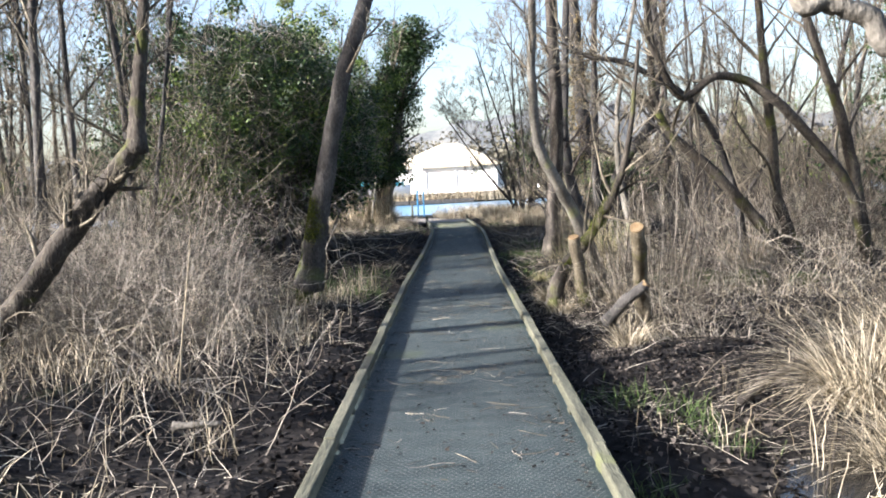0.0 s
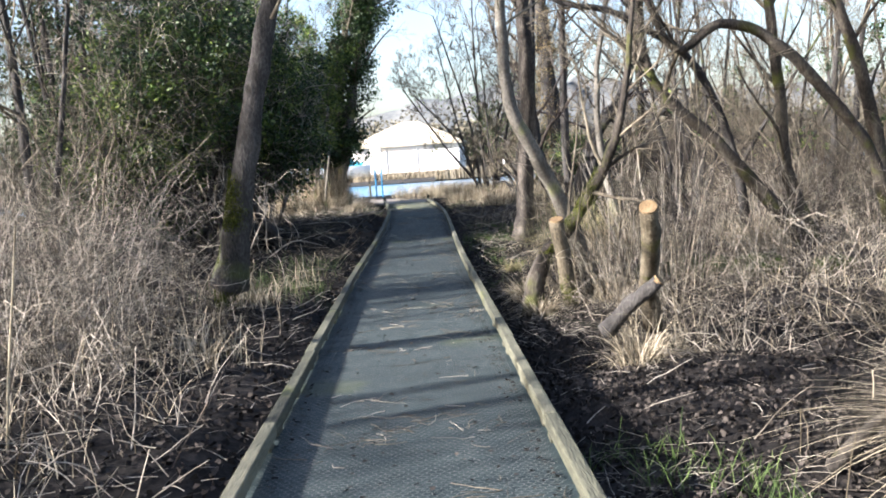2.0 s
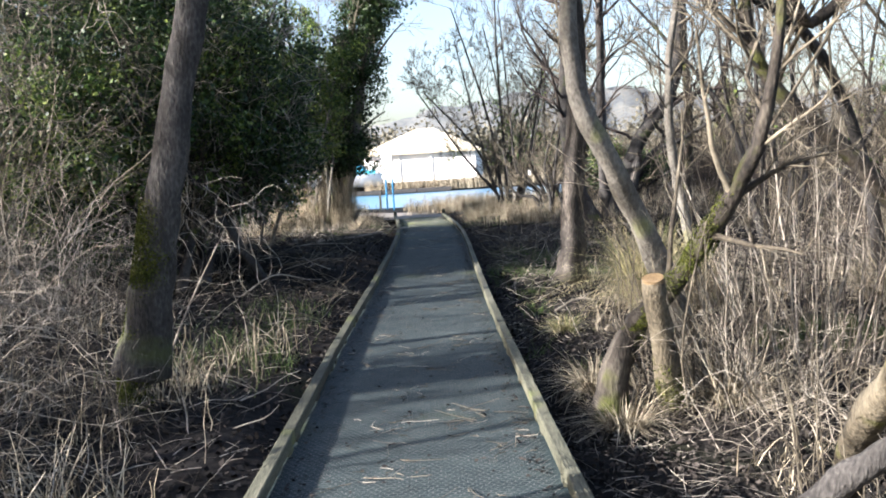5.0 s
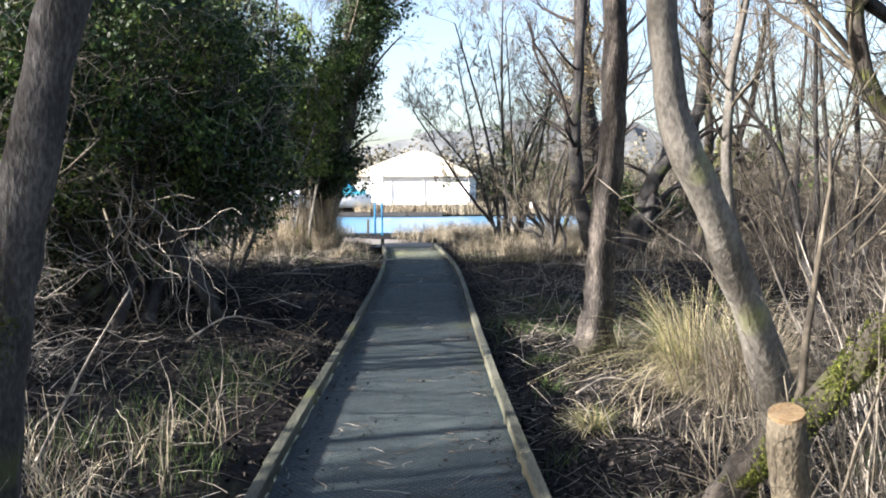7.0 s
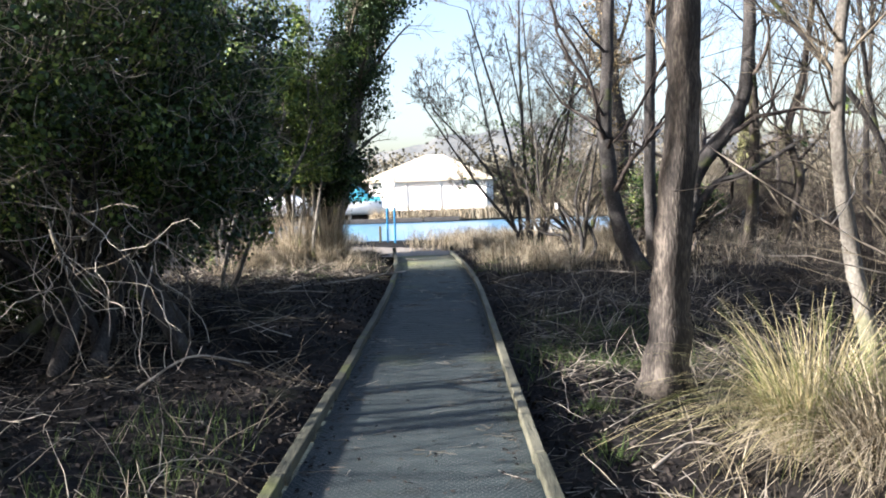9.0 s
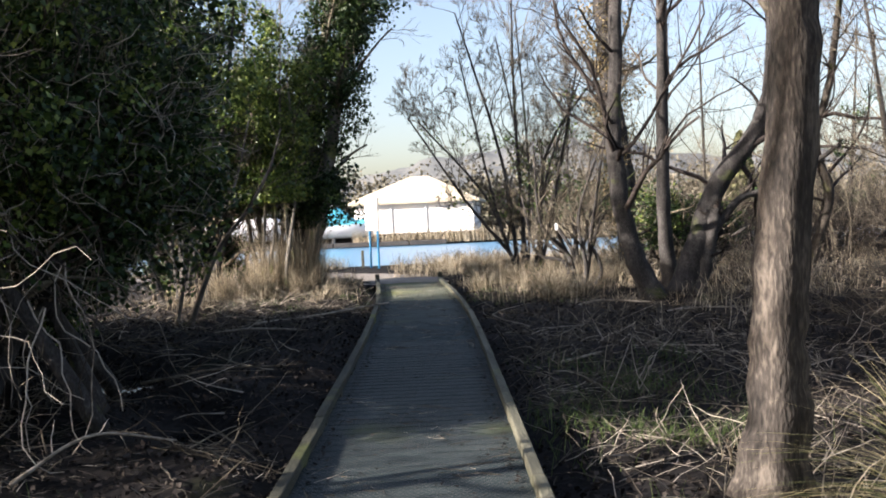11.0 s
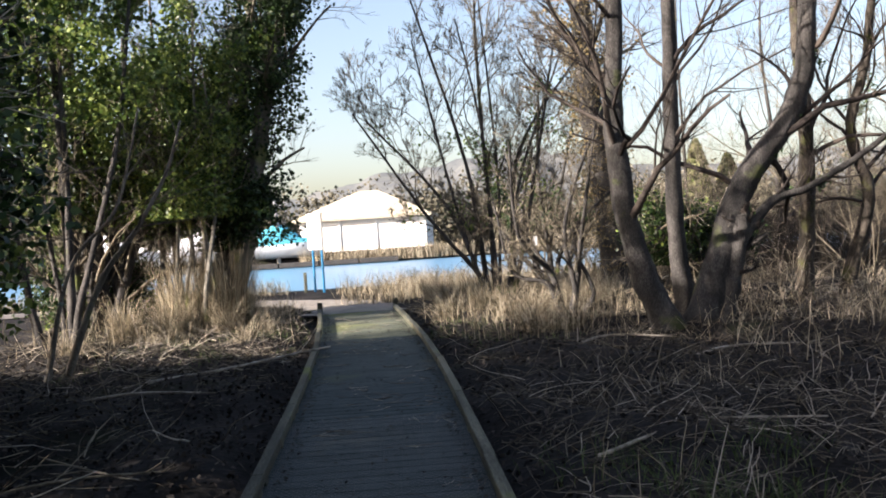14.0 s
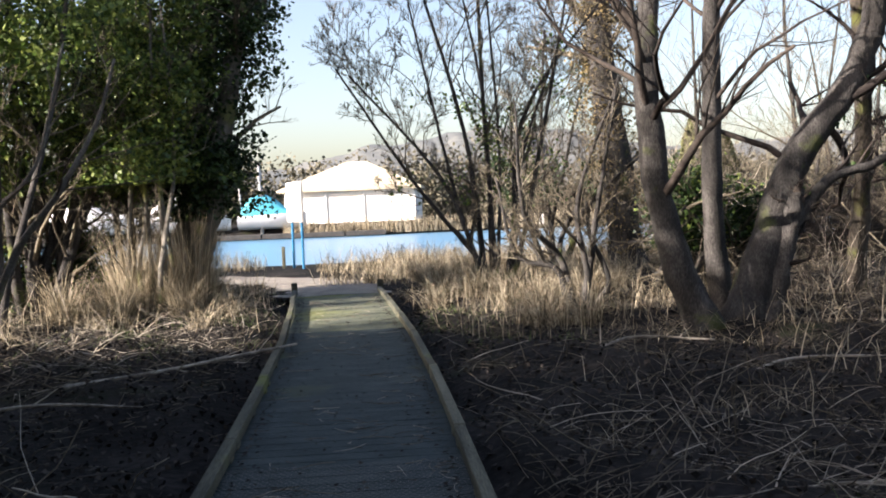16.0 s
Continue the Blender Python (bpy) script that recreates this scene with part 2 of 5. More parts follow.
def spline(points, n):
    """A smooth line of n points through the given ones."""
    p = np.asarray(points, float)
    p = np.vstack([2 * p[0] - p[1], p, 2 * p[-1] - p[-2]])
    k = len(p) - 3
    out = []
    for s in np.linspace(0, k, n):
        i = min(int(s), k - 1)
        u = s - i
        a, b, c, d = p[i:i + 4]
        out.append(0.5 * (2 * b + (c - a) * u + (2 * a - 5 * b + 4 * c - d) * u * u + (3 * b - a - 3 * c + d) * u ** 3))
    return np.array(out)


def stem(points, r0, r1, n=30, knots=0.028, flare=0.5):
    """A trunk's line and its radii, slightly crooked, flared at the foot."""
    P = spline(points, n)
    u = np.linspace(0, 1, n)
    R = r0 + (r1 - r0) * u
    R = R * (1 + flare * np.exp(-u * n / 2.2)) * (1 + knots * rng.standard_normal(n))
    P[1:] += rng.standard_normal((n - 1, 3)) * r0 * 0.05
    return P, R


def trunk_mesh(name, P, R, mat, sides=14):
    """A trunk with an uneven, ridged skin and closed ends."""
    a, b = P[0] - P[1], P[-1] - P[-2]
    P = np.vstack([P[0] + a / np.linalg.norm(a) * R[0] * 0.5, P, P[-1] + b / np.linalg.norm(b) * 0.001])
    R = np.concatenate([[R[0] * 0.05], R, [R[-1] * 0.03]])
    V, F = tubes(P[None], R[None], sides)
    V = V.reshape(len(P), sides, 3)
    ridge = 1 + 0.07 * rng.standard_normal((1, sides, 1)) + 0.035 * rng.standard_normal((len(P), sides, 1))
    V = P[:, None] + (V - P[:, None]) * ridge
    V = V.reshape(-1, 3)
    return mesh_of(name, V, F, mat)


def grow(P, R, per, ratio, n, spread=(25, 65), up=0.25, u0=0.3, wander=0.12, rr=0.55, size=None, lowest=0.003):
    """Side branches: per of them on each of the given branches."""
    m, k, _ = P.shape
    L = np.linalg.norm(np.diff(P, axis=1), axis=2).sum(1)
    i = np.repeat(np.arange(m), per)
    u = u0 + (1 - u0) * rng.random(len(i)) ** 0.8
    s = u * (k - 1)
    j = np.minimum(s.astype(int), k - 2)
    w = (s - j)[:, None]
    base = P[i, j] * (1 - w) + P[i, j + 1] * w
    tang = P[i, j + 1] - P[i, j]
    tang /= np.linalg.norm(tang, axis=1, keepdims=True) + 1e-9
    r0 = (R[i, j] * (1 - w[:, 0]) + R[i, j + 1] * w[:, 0]) * rr * (0.7 + 0.5 * rng.random(len(i)))
    rand = rng.standard_normal((len(i), 3))
    side = np.cross(tang, rand)
    side /= np.linalg.norm(side, axis=1, keepdims=True) + 1e-9
    a = np.radians(spread[0] + (spread[1] - spread[0]) * rng.random(len(i)))[:, None]
    d = np.cos(a) * tang + np.sin(a) * side
    d[:, 2] += up
    d /= np.linalg.norm(d, axis=1, keepdims=True)
    ln = (L[i] if size is None else np.full(len(i), size)) * ratio * (1.15 - 0.6 * u) * (0.6 + 0.8 * rng.random(len(i)))
    Q = [base]
    for q in range(n - 1):
        d = d + rng.standard_normal(d.shape) * wander
        d[:, 2] += up * 0.12
        d /= np.linalg.norm(d, axis=1, keepdims=True)
        Q.append(Q[-1] + d * (ln / (n - 1))[:, None])
    Q = np.stack(Q, 1)
    r0 = np.maximum(r0, lowest)
    RR = r0[:, None] * np.linspace(1, 0.3, n)[None]
    return Q, np.maximum(RR, lowest * 0.6)


def crown(stems, levels, sides=(5, 3, 3, 3)):
    """Branches, twigs and their twigs over the given stems. Returns the pieces and the finest lines."""
    pieces, now = [], stems
    last = None
    for k, lv in enumerate(levels):
        nxt = []
        for P, R in now:
            Q, S = grow(P, R, **lv)
            pieces.append(tubes(Q, S, sides[min(k, len(sides) - 1)]))
            nxt.append((Q, S))
        now = nxt
    return pieces, now


def leaves(points, size, up=0.3, spreadn=1.0):
    """One pointed leaf, folded along its rib, at each point."""
    m = len(points)
    nrm = rng.standard_normal((m, 3)) * spreadn + np.array([0, 0, up])
    nrm /= np.linalg.norm(nrm, axis=1, keepdims=True)
    a = np.cross(nrm, rng.standard_normal((m, 3)))
    a /= np.linalg.norm(a, axis=1, keepdims=True)
    b = np.cross(nrm, a)
    s = (size * (0.6 + 0.8 * rng.random(m)))[:, None]
    c = np.asarray(points)
    V = np.stack([c - a * s * 0.5, c + b * s * 0.42 - a * s * 0.1 + nrm * s * 0.12, c + a * s * 0.6, c - b * s * 0.42 - a * s * 0.1 + nrm * s * 0.12], 1)
    i = np.arange(m * 4).reshape(m, 4)
    F = np.concatenate([i[:, [0, 1, 2]], i[:, [0, 2, 3]]])
    return V.reshape(-1, 3), F


def blades(base, length, width, lean, droop, n=4, heading=None):
    """Grass blades: narrow ribbons that bend over."""
    m = len(base)
    h = rng.random(m) * 2 * np.pi if heading is None else heading
    d = np.stack([np.cos(h), np.sin(h), np.zeros(m)], 1)
    ln = (length * (0.5 + 0.8 * rng.random(m)))[:, None]
    le = (lean * (0.3 + 1.2 * rng.random(m)))[:, None]
    dr = (droop * (0.3 + 1.4 * rng.random(m)))[:, None]
    side = np.stack([-d[:, 1], d[:, 0], np.zeros(m)], 1)
    tw = rng.standard_normal((m, 1)) * 0.5
    side = side * np.cos(tw) + d * np.sin(tw)
    rows_ = []
    for k in range(n):
        u = k / (n - 1)
        out = np.sin(le) * u * ln + dr * u * u * ln * 0.55
        hgt = np.cos(le) * u * ln - dr * u ** 2.2 * ln * 0.55
        c = base + d * out + np.array([0, 0, 1.0]) * hgt
        w = width * (1 - 0.75 * u)
        rows_.append(np.stack([c - side * w / 2, c + side * w / 2], 1))
    V = np.stack(rows_, 1)
    i = np.arange(m * n * 2).reshape(m, n, 2)
    F = np.stack([i[:, :-1, 0], i[:, :-1, 1], i[:, 1:, 1], i[:, 1:, 0]], -1).reshape(-1, 4)
    return V.reshape(-1, 3), F


# ---------------------------------------------------------------- ground, path and water
WAY_Y = [-4.0, 5.0, 15.0, 23.0, 28.0, 31.5, 35.2]
WAY_L = [-0.8, -0.84, -0.88, -0.78, -0.83, -1.02, -1.22]
WAY_R = [0.74, 0.72, 0.66, 0.68, 0.66, 0.52, 0.33]


def way(y):
    return np.interp(y, WAY_Y, WAY_L), np.interp(y, WAY_Y, WAY_R)


def deck_z(y):
    return 0.13 * smooth(16, 26, y)


POOLS = [(2.3, 10.0, 1.1, 0.8), (1.9, 4.2, 1.0, 0.9), (3.2, 5.0, 1.3, 0.8), (-3.4, 23.6, 0.9, 0.7), (-2.1, 21.0, 0.5, 0.5)]


def ground(x, y):
    x, y = np.asarray(x, float), np.asarray(y, float)
    z = -0.13 + 0.19 * smooth(17, 27, y) + 0.06 * np.sin(x * 1.7 + 1.3) * np.sin(y * 1.3) + 0.04 * np.sin(x * 3.9 + y * 2.7)
    z = z + 0.16 * smooth(1.6, 3.4, -x) * (1 - smooth(17, 22, y)) + 0.1 * smooth(3, 8, x)
    l, r = way(y)
    near = np.maximum(l - x, x - r)
    z = np.where(y < 36, z - 0.12 * (1 - smooth(0.0, 0.5, near)), z)
    for px_, py_, a, b in POOLS:
        z = z - 0.22 * np.exp(-((x - px_) / a) ** 2 - ((y - py_) / b) ** 2)
    z = np.where(y > 34, z * (1 - smooth(34, 36.5, y)) + 0.1 * smooth(34, 36.5, y), z)
    z = z - 1.4 * smooth(45.8, 48.5, y) + 2.0 * smooth(88, 91, y)
    return z


def grid(name, xs, ys, mat):
    X, Y = np.meshgrid(xs, ys)
    Z = ground(X, Y)
    V = np.stack([X, Y, Z], -1).reshape(-1, 3)
    i = np.arange(len(xs) * len(ys)).reshape(len(ys), len(xs))
    F = np.stack([i[:-1, :-1], i[:-1, 1:], i[1:, 1:], i[1:, :-1]], -1).reshape(-1, 4)
    return mesh_of(name, V, F, mat)


xs = np.concatenate([[-900, -400, -160, -80], np.arange(-40, -9, 1.0), np.arange(-9, 9.01, 0.16), np.arange(10, 41, 1.0), [80, 160, 400, 900]])
ys = np.concatenate([[-900, -300, -100, -40], np.arange(-20, -4, 1.0), np.arange(-4, 50, 0.2), np.arange(50, 96, 1.0), [120, 200, 500, 1500]])
tagged(new("ground", grid("ground", xs, ys, SOIL)), "dark wet woodland soil beside the boardwalk", "ground", kind="structure")

V = np.array([(-900, 46, -0.25), (900, 46, -0.25), (900, 92, -0.25), (-900, 92, -0.25)])
tagged(new("water", mesh_of("water", V, [[0, 1, 2, 3]], RIVER)), "blue rippled river beyond the wood", "water", kind="structure")
for k, (px_, py_, a, b) in enumerate(POOLS):
    ang = np.linspace(0, 2 * np.pi, 28, endpoint=False)
    rr = 1.25 + 0.15 * np.sin(ang * 3 + k) + 0.1 * np.sin(ang * 5)
    V = np.stack([px_ + np.cos(ang) * a * rr, py_ + np.sin(ang) * b * rr, np.full(28, float(ground(px_, py_)) + 0.09)], 1)
    V = np.vstack([V, [[px_, py_, V[0, 2]]]])
    i = np.arange(28)
    tagged(new("puddle", mesh_of("puddle", V, np.stack([i, np.roll(i, -1), np.full(28, 28)], 1), POOL)),
           "still dark bog water in a hollow", "puddle", "bog pools", "structure")


def path_end():
    """The gritty path that turns off behind the boardwalk."""
    ln = spline([(-0.45, 35.0, 0), (-0.7, 37, 0), (-1.6, 39, 0), (-3.6, 40.6, 0), (-7, 41.6, 0), (-14, 42.5, 0)], 40)
    t = np.gradient(ln, axis=0)
    t /= np.linalg.norm(t, axis=1, keepdims=True)
    s = np.stack([-t[:, 1], t[:, 0], 0 * t[:, 0]], 1)
    V = []
    for w in (-1.0, -0.5, 0.0, 0.5, 1.0):
        q = ln + s * w * (0.95 + 0.15 * rng.standard_normal((40, 1)) * (abs(w) == 1))
        q[:, 2] = 0.125 + 0.015 * (1 - abs(w))
        V.append(q)
    V = np.stack(V, 1).reshape(-1, 3)
    i = np.arange(200).reshape(40, 5)
    F = np.stack([i[:-1, :-1], i[:-1, 1:], i[1:, 1:], i[1:, :-1]], -1).reshape(-1, 4)
    tagged(new("pavement", mesh_of("pavement", V, F, TARMAC)), "pale gritty footpath curving off along the river", "path", kind="structure")


path_end()


# ---------------------------------------------------------------- trees
def tree(name, label, category, stems, mat, levels, twig=TWIG, group="", ivy=None, clump=60):
    """stems: (points, foot radius, top radius). ivy: (leaves, reach, size, material, from height, to height)."""
    foot = stems[0][0][0]
    e = thing(name, label, category, foot, group)
    lines = []
    for pts, r0, r1 in stems:
        P, R = stem(pts, r0, r1)
        lines.append((P, R))
        part("trunk" if len(stems) < 3 else "stem", trunk_mesh("trunk", P, R, mat), e)
    if levels:
        pieces, fin = crown([(P[None], R[None]) for P, R in lines], levels)
        V, F = joined(pieces)
        part("crown", mesh_of("crown", V, F, twig), e, "bare winter branches and fine twigs")
    if ivy:
        count, reach, size, imat, z0, z1 = ivy
        pts = []
        for P, R in lines:
            k = max(1, count // len(lines))
            q = max(6, k // clump)
            mid = P[rng.integers(0, len(P), q)] + rng.standard_normal((q, 3)) * np.array([reach, reach, reach * 0.8])
            c = mid[rng.integers(0, q, k)] + rng.standard_normal((k, 3)) * np.minimum(0.15, reach * 0.6)
            pts.append(c[(c[:, 2] > z0) & (c[:, 2] < z1)])
        V, F = leaves(np.concatenate(pts), size)
        part("ivy", mesh_of("ivy", V, F, imat), e, "clinging ivy leaves")
    return e


FINE = [dict(per=10, ratio=0.3, n=7, spread=(30, 70), u0=0.3, rr=0.4), dict(per=6, ratio=0.5, n=5, rr=0.5, lowest=0.006), dict(per=5, ratio=0.6, n=4, rr=0.6, lowest=0.0045)]
FINEST = [dict(per=10, ratio=0.34, n=8, spread=(20, 65), u0=0.32, rr=0.5, wander=0.2, lowest=0.008), dict(per=7, ratio=0.5, n=6, rr=0.55, lowest=0.006), dict(per=5, ratio=0.55, n=5, rr=0.6, lowest=0.005), dict(per=4, ratio=0.6, n=3, rr=0.7, lowest=0.0045)]
SPARSE = [dict(per=10, ratio=0.22, n=7, spread=(30, 75), u0=0.36, rr=0.3), dict(per=6, ratio=0.55, n=5, rr=0.5, lowest=0.006), dict(per=5, ratio=0.6, n=4, rr=0.6, lowest=0.0045)]
FULL = [dict(per=13, ratio=0.3, n=8, spread=(30, 75), u0=0.26, rr=0.34, wander=0.2), dict(per=6, ratio=0.5, n=5, rr=0.5, lowest=0.006), dict(per=5, ratio=0.55, n=4, rr=0.6, lowest=0.0045)]
HIGH = [dict(per=8, ratio=0.16, n=7, spread=(30, 70), u0=0.55, rr=0.25), dict(per=6, ratio=0.55, n=5, rr=0.5, lowest=0.006), dict(per=5, ratio=0.6, n=4, rr=0.6, lowest=0.0045)]
BUSHY = [dict(per=12, ratio=0.4, n=7, spread=(20, 60), u0=0.2, rr=0.45), dict(per=5, ratio=0.5, n=5, rr=0.5)]

leaning = tree("leaning_tree", "leaning grey-barked tree with a mossy foot beside the boardwalk", "tree",
     [([(-2.04, 12.50, 0.24), (-1.90, 12.50, 0.88), (-1.75, 12.50, 1.57), (-1.56, 12.50, 2.45), (-1.28, 12.50, 3.41)] + [(-0.55, 12.6, 5.2), (-0.1, 12.8, 7.3)], 0.15, 0.08)], BARK_FOOT, HIGH)
tree("broken_tree", "dead leaning trunk bent sharply upright at a break", "tree",
     [([(-4.60, 8.80, 0.18), (-4.19, 8.80, 0.56), (-3.71, 8.80, 1.15), (-3.31, 8.80, 1.60), (-2.96, 8.80, 1.97)], 0.13, 0.1),
      ([(-2.95, 8.80, 1.96), (-2.90, 8.80, 2.46), (-2.84, 8.80, 2.87), (-2.78, 8.80, 3.33)] + [(-2.6, 8.8, 5.0)], 0.075, 0.04)], BARK_MOSS, SPARSE)
tree("coppiced_tree", "pale sinuous trunk leaning from an old coppice stool", "tree",
     [([(2.0, 12.9, -0.2)] + [(1.65, 12.50, 0.69), (1.42, 12.30, 1.18), (1.23, 12.10, 1.53), (1.08, 12.05, 1.82), (1.02, 12.05, 2.11), (1.00, 12.05, 2.62), (1.02, 12.05, 3.18)] + [(1.1, 12.0, 4.6), (1.4, 12.1, 6.4)], 0.085, 0.045)], BARK_PALE, HIGH)
limb = tree("coppice_limb", "dark mossy limb rising crookedly from the coppice stool", "tree",
     [([(1.14, 12.0, -0.2), (1.2, 12.01, 0.16), (1.34, 12.05, 0.42), (1.5, 12.03, 0.58), (1.7, 11.87, 0.88), (1.88, 11.62, 1.25), (2.0, 11.42, 1.62), (2.1, 11.4, 2.1), (2.25, 11.5, 3.1)], 0.1, 0.02)], BARK_MOSS, FINE)
tree("rough_barked_tree", "upright tree with reddish flaking bark and a flared foot", "tree",
     [([(1.65, 17.25, 0.15), (1.70, 17.25, 0.67), (1.73, 17.25, 1.20), (1.82, 17.25, 2.11), (1.83, 17.25, 2.90)] + [(1.85, 17.3, 5.5), (2.05, 17.4, 8.5)], 0.125, 0.09)], BARK_RED, HIGH)
tree("dark_leaning_tree", "dark smooth trunk curving up from the wood floor", "tree",
     [([(3.96, 29.20, -0.02), (3.65, 29.20, 0.72), (3.43, 29.20, 1.61), (3.33, 29.20, 2.69), (3.33, 29.20, 3.23), (3.40, 29.20, 3.89)] + [(3.5, 29.3, 6), (3.8, 29.5, 9)], 0.18, 0.1)], BARK, FULL, TWIG_DARK)
tree("slim_tree", "slim straight grey trunk among a group of trees", "tree",
     [([(4.45, 30.00, -0.03), (4.38, 30.00, 0.92), (4.36, 30.00, 1.87), (4.39, 30.00, 3.31), (4.41, 30.00, 4.03)] + [(4.5, 30, 6.5), (4.6, 30, 9)], 0.13, 0.08)], BARK, FULL, TWIG_DARK)
tree("crooked_tree", "ivy-flecked crooked trunk with a cut limb", "tree",
     [([(4.50, 29.50, 0.02), (4.76, 29.50, 0.84), (5.05, 29.50, 1.67), (5.41, 29.50, 2.28), (5.87, 29.50, 2.82), (6.12, 29.50, 3.37), (6.21, 29.50, 3.85)] + [(6.3, 29.5, 5.5), (6.2, 29.7, 8)], 0.2, 0.11),
      ([(4.75, 29.40, 0.01), (4.97, 29.40, 0.83), (5.12, 29.40, 1.59)], 0.15, 0.13),
      ([(5.06, 29.40, 1.18), (5.56, 29.40, 1.71), (6.07, 29.40, 1.86), (6.75, 29.40, 2.21), (7.36, 29.40, 2.60)], 0.07, 0.04)], BARK, FULL, TWIG_DARK, ivy=(900, 0.07, 0.045, IVY, 1.5, 5))
tree("twin_tree", "mossy upright tree with two thin trunks", "tree",
     [([(6.63, 31.00, -0.14), (6.77, 31.00, 1.14), (6.86, 31.00, 2.61), (6.81, 31.00, 4.09), (6.80, 31.00, 5.06)] + [(6.9, 31, 7.5)], 0.13, 0.08),
      ([(7.13, 31.00, -0.17), (7.47, 31.00, 0.60), (7.82, 31.00, 1.77), (7.57, 31.00, 2.77), (7.92, 31.00, 4.03)] + [(8.2, 31, 6)], 0.12, 0.06)], BARK_MOSS, FULL, TWIG_DARK)
tree("ivy_trunk_tree", "tall trunk wrapped in browned ivy stems", "tree",
     [([(5.56, 38.00, 0.01), (5.43, 38.00, 0.99), (5.28, 38.00, 2.81), (5.07, 38.00, 4.61), (5.01, 38.00, 5.80)] + [(4.9, 38, 8), (4.9, 38, 11)], 0.32, 0.2)], BARK, SPARSE, ivy=(12000, 0.3, 0.06, IVY_BROWN, 0.5, 9))
tree("pale_young_tree", "thin pale young tree beside a tall tussock", "tree",
     [([(3.19, 17.20, 0.07), (3.07, 17.20, 0.64), (2.96, 17.20, 1.28), (2.90, 17.20, 1.88), (2.93, 17.20, 2.47), (2.96, 17.20, 2.86)] + [(3.4, 17.2, 5.0)], 0.06, 0.035)], BARK_PALE, SPARSE)
# unseen poles, added so that their shadows stripe the boardwalk's end
for x, y, r in ((-6.5, 28.7, 0.05), (-6.2, 29.6, 0.06), (-6.8, 30.3, 0.045), (-6.4, 31.3, 0.06)):
    tree("slim_tree", "unseen bare pole added to stripe the boardwalk with shadow", "tree", [([(x, y, -0.1), (x + 0.1, y + 0.1, 2.4), (x - 0.1, y, 5.5)], r, r * 0.6)], BARK, None)


def cut_stump(name, label, pts, r, mat=BARK_MOSS):
    """A sawn-off stem with its bare cut face."""
    e = thing(name, label, "stump", pts[0])
    P, R = stem(pts, r, r * 0.92, 10, 0.04, 0.3)
    part("trunk", trunk_mesh("trunk", P, R, mat), e)
    d = Vector(P[-1] - P[-2]).normalized()
    bm = bmesh.new()
    bmesh.ops.create_cone(bm, cap_ends=True, segments=18, radius1=R[-1] * 1.0, radius2=R[-1] * 0.96, depth=0.03)
    bmesh.ops.transform(bm, matrix=Matrix.Translation(P[-1]) @ d.to_track_quat("Z", "Y").to_matrix().to_4x4(), verts=bm.verts)
    part("cut_face", from_bm("cut_face", bm, CUT), e, "pale orange sawn face")
    return e


stool = cut_stump("cut_stump", "sawn coppice stem with a pale cut face", [(1.55, 11.95, -0.2), (1.48, 11.85, 0.3)] + [(1.39, 11.70, 0.77)], 0.075, BARK_TAN)
cut_stump("cut_stump", "leaning sawn stem with an orange cut face", [(2.0, 10.4, -0.1), (1.86, 9.9, 0.3)] + [(1.74, 9.25, 0.71)] + [(1.67, 8.99, 1.0)], 0.07, BARK_TAN)
cut_stump("fallen_log", "grey bent log lying at the foot of a sawn stem", [(1.44, 9.6, 0.02), (1.62, 9.48, 0.24), (1.82, 9.38, 0.42)], 0.055, BARK)

def moss_coat(e, points, r, way_, count, wide=0.9):
    """Ragged tufts of moss on the side of a stem that way_ points to."""
    P = spline(points, 60)
    i = rng.integers(0, 60, max(8, count // 140))
    c = P[i]
    k = rng.integers(0, len(i), count)
    ang = math.atan2(way_[1], way_[0]) + rng.normal(size=len(i))[k] * wide * 0.6 + rng.normal(size=count) * 0.35
    q = c[k] + np.stack([np.cos(ang) * r, np.sin(ang) * r, rng.normal(size=count) * 0.05], 1)
    q[:, 0] += np.interp(q[:, 2], P[:, 2], P[:, 0]) - c[k][:, 0] if P[-1, 2] - P[0, 2] > 0.6 else 0
    V, F = leaves(q, 0.012, 0.2)
    part("moss", mesh_of("moss", V, F, MOSS_TUFT), e, "yellow-green moss on the bark")


moss_coat(leaning, [(-2.05, 12.5, 0.05), (-2.04, 12.50, 0.24), (-1.90, 12.50, 0.88), (-1.79, 12.50, 1.4)], 0.158, (-0.6, -0.8), 7000)
moss_coat(limb, [(1.34, 12.05, 0.42), (1.5, 12.03, 0.58), (1.7, 11.87, 0.88), (1.88, 11.62, 1.25)], 0.088, (-0.7, -0.7), 4000, 1.4)
moss_coat(stool, [(1.54, 11.93, -0.1), (1.49, 11.86, 0.28)], 0.078, (-0.4, -0.9), 2200, 1.6)

# the two low arching willows
tree("arching_willow", "leaning dark willow stem arching towards the boardwalk", "tree",
     [([(5.29, 15.00, -0.12), (4.85, 15.00, 0.50), (4.42, 15.00, 1.02), (3.99, 15.00, 1.53), (3.55, 15.00, 1.91), (3.24, 15.00, 2.32), (3.11, 15.00, 2.87), (3.11, 15.00, 3.70)] + [(3.0, 15, 4.6), (2.7, 15, 5.6)], 0.1, 0.045),
      ([(5.42, 15.20, -0.15), (5.21, 15.20, 0.53), (5.04, 15.20, 1.14), (5.01, 15.20, 2.00), (4.92, 15.20, 2.99), (4.88, 15.20, 3.64)] + [(4.8, 15.2, 5)], 0.1, 0.05)], BARK_MOSS, FINE)
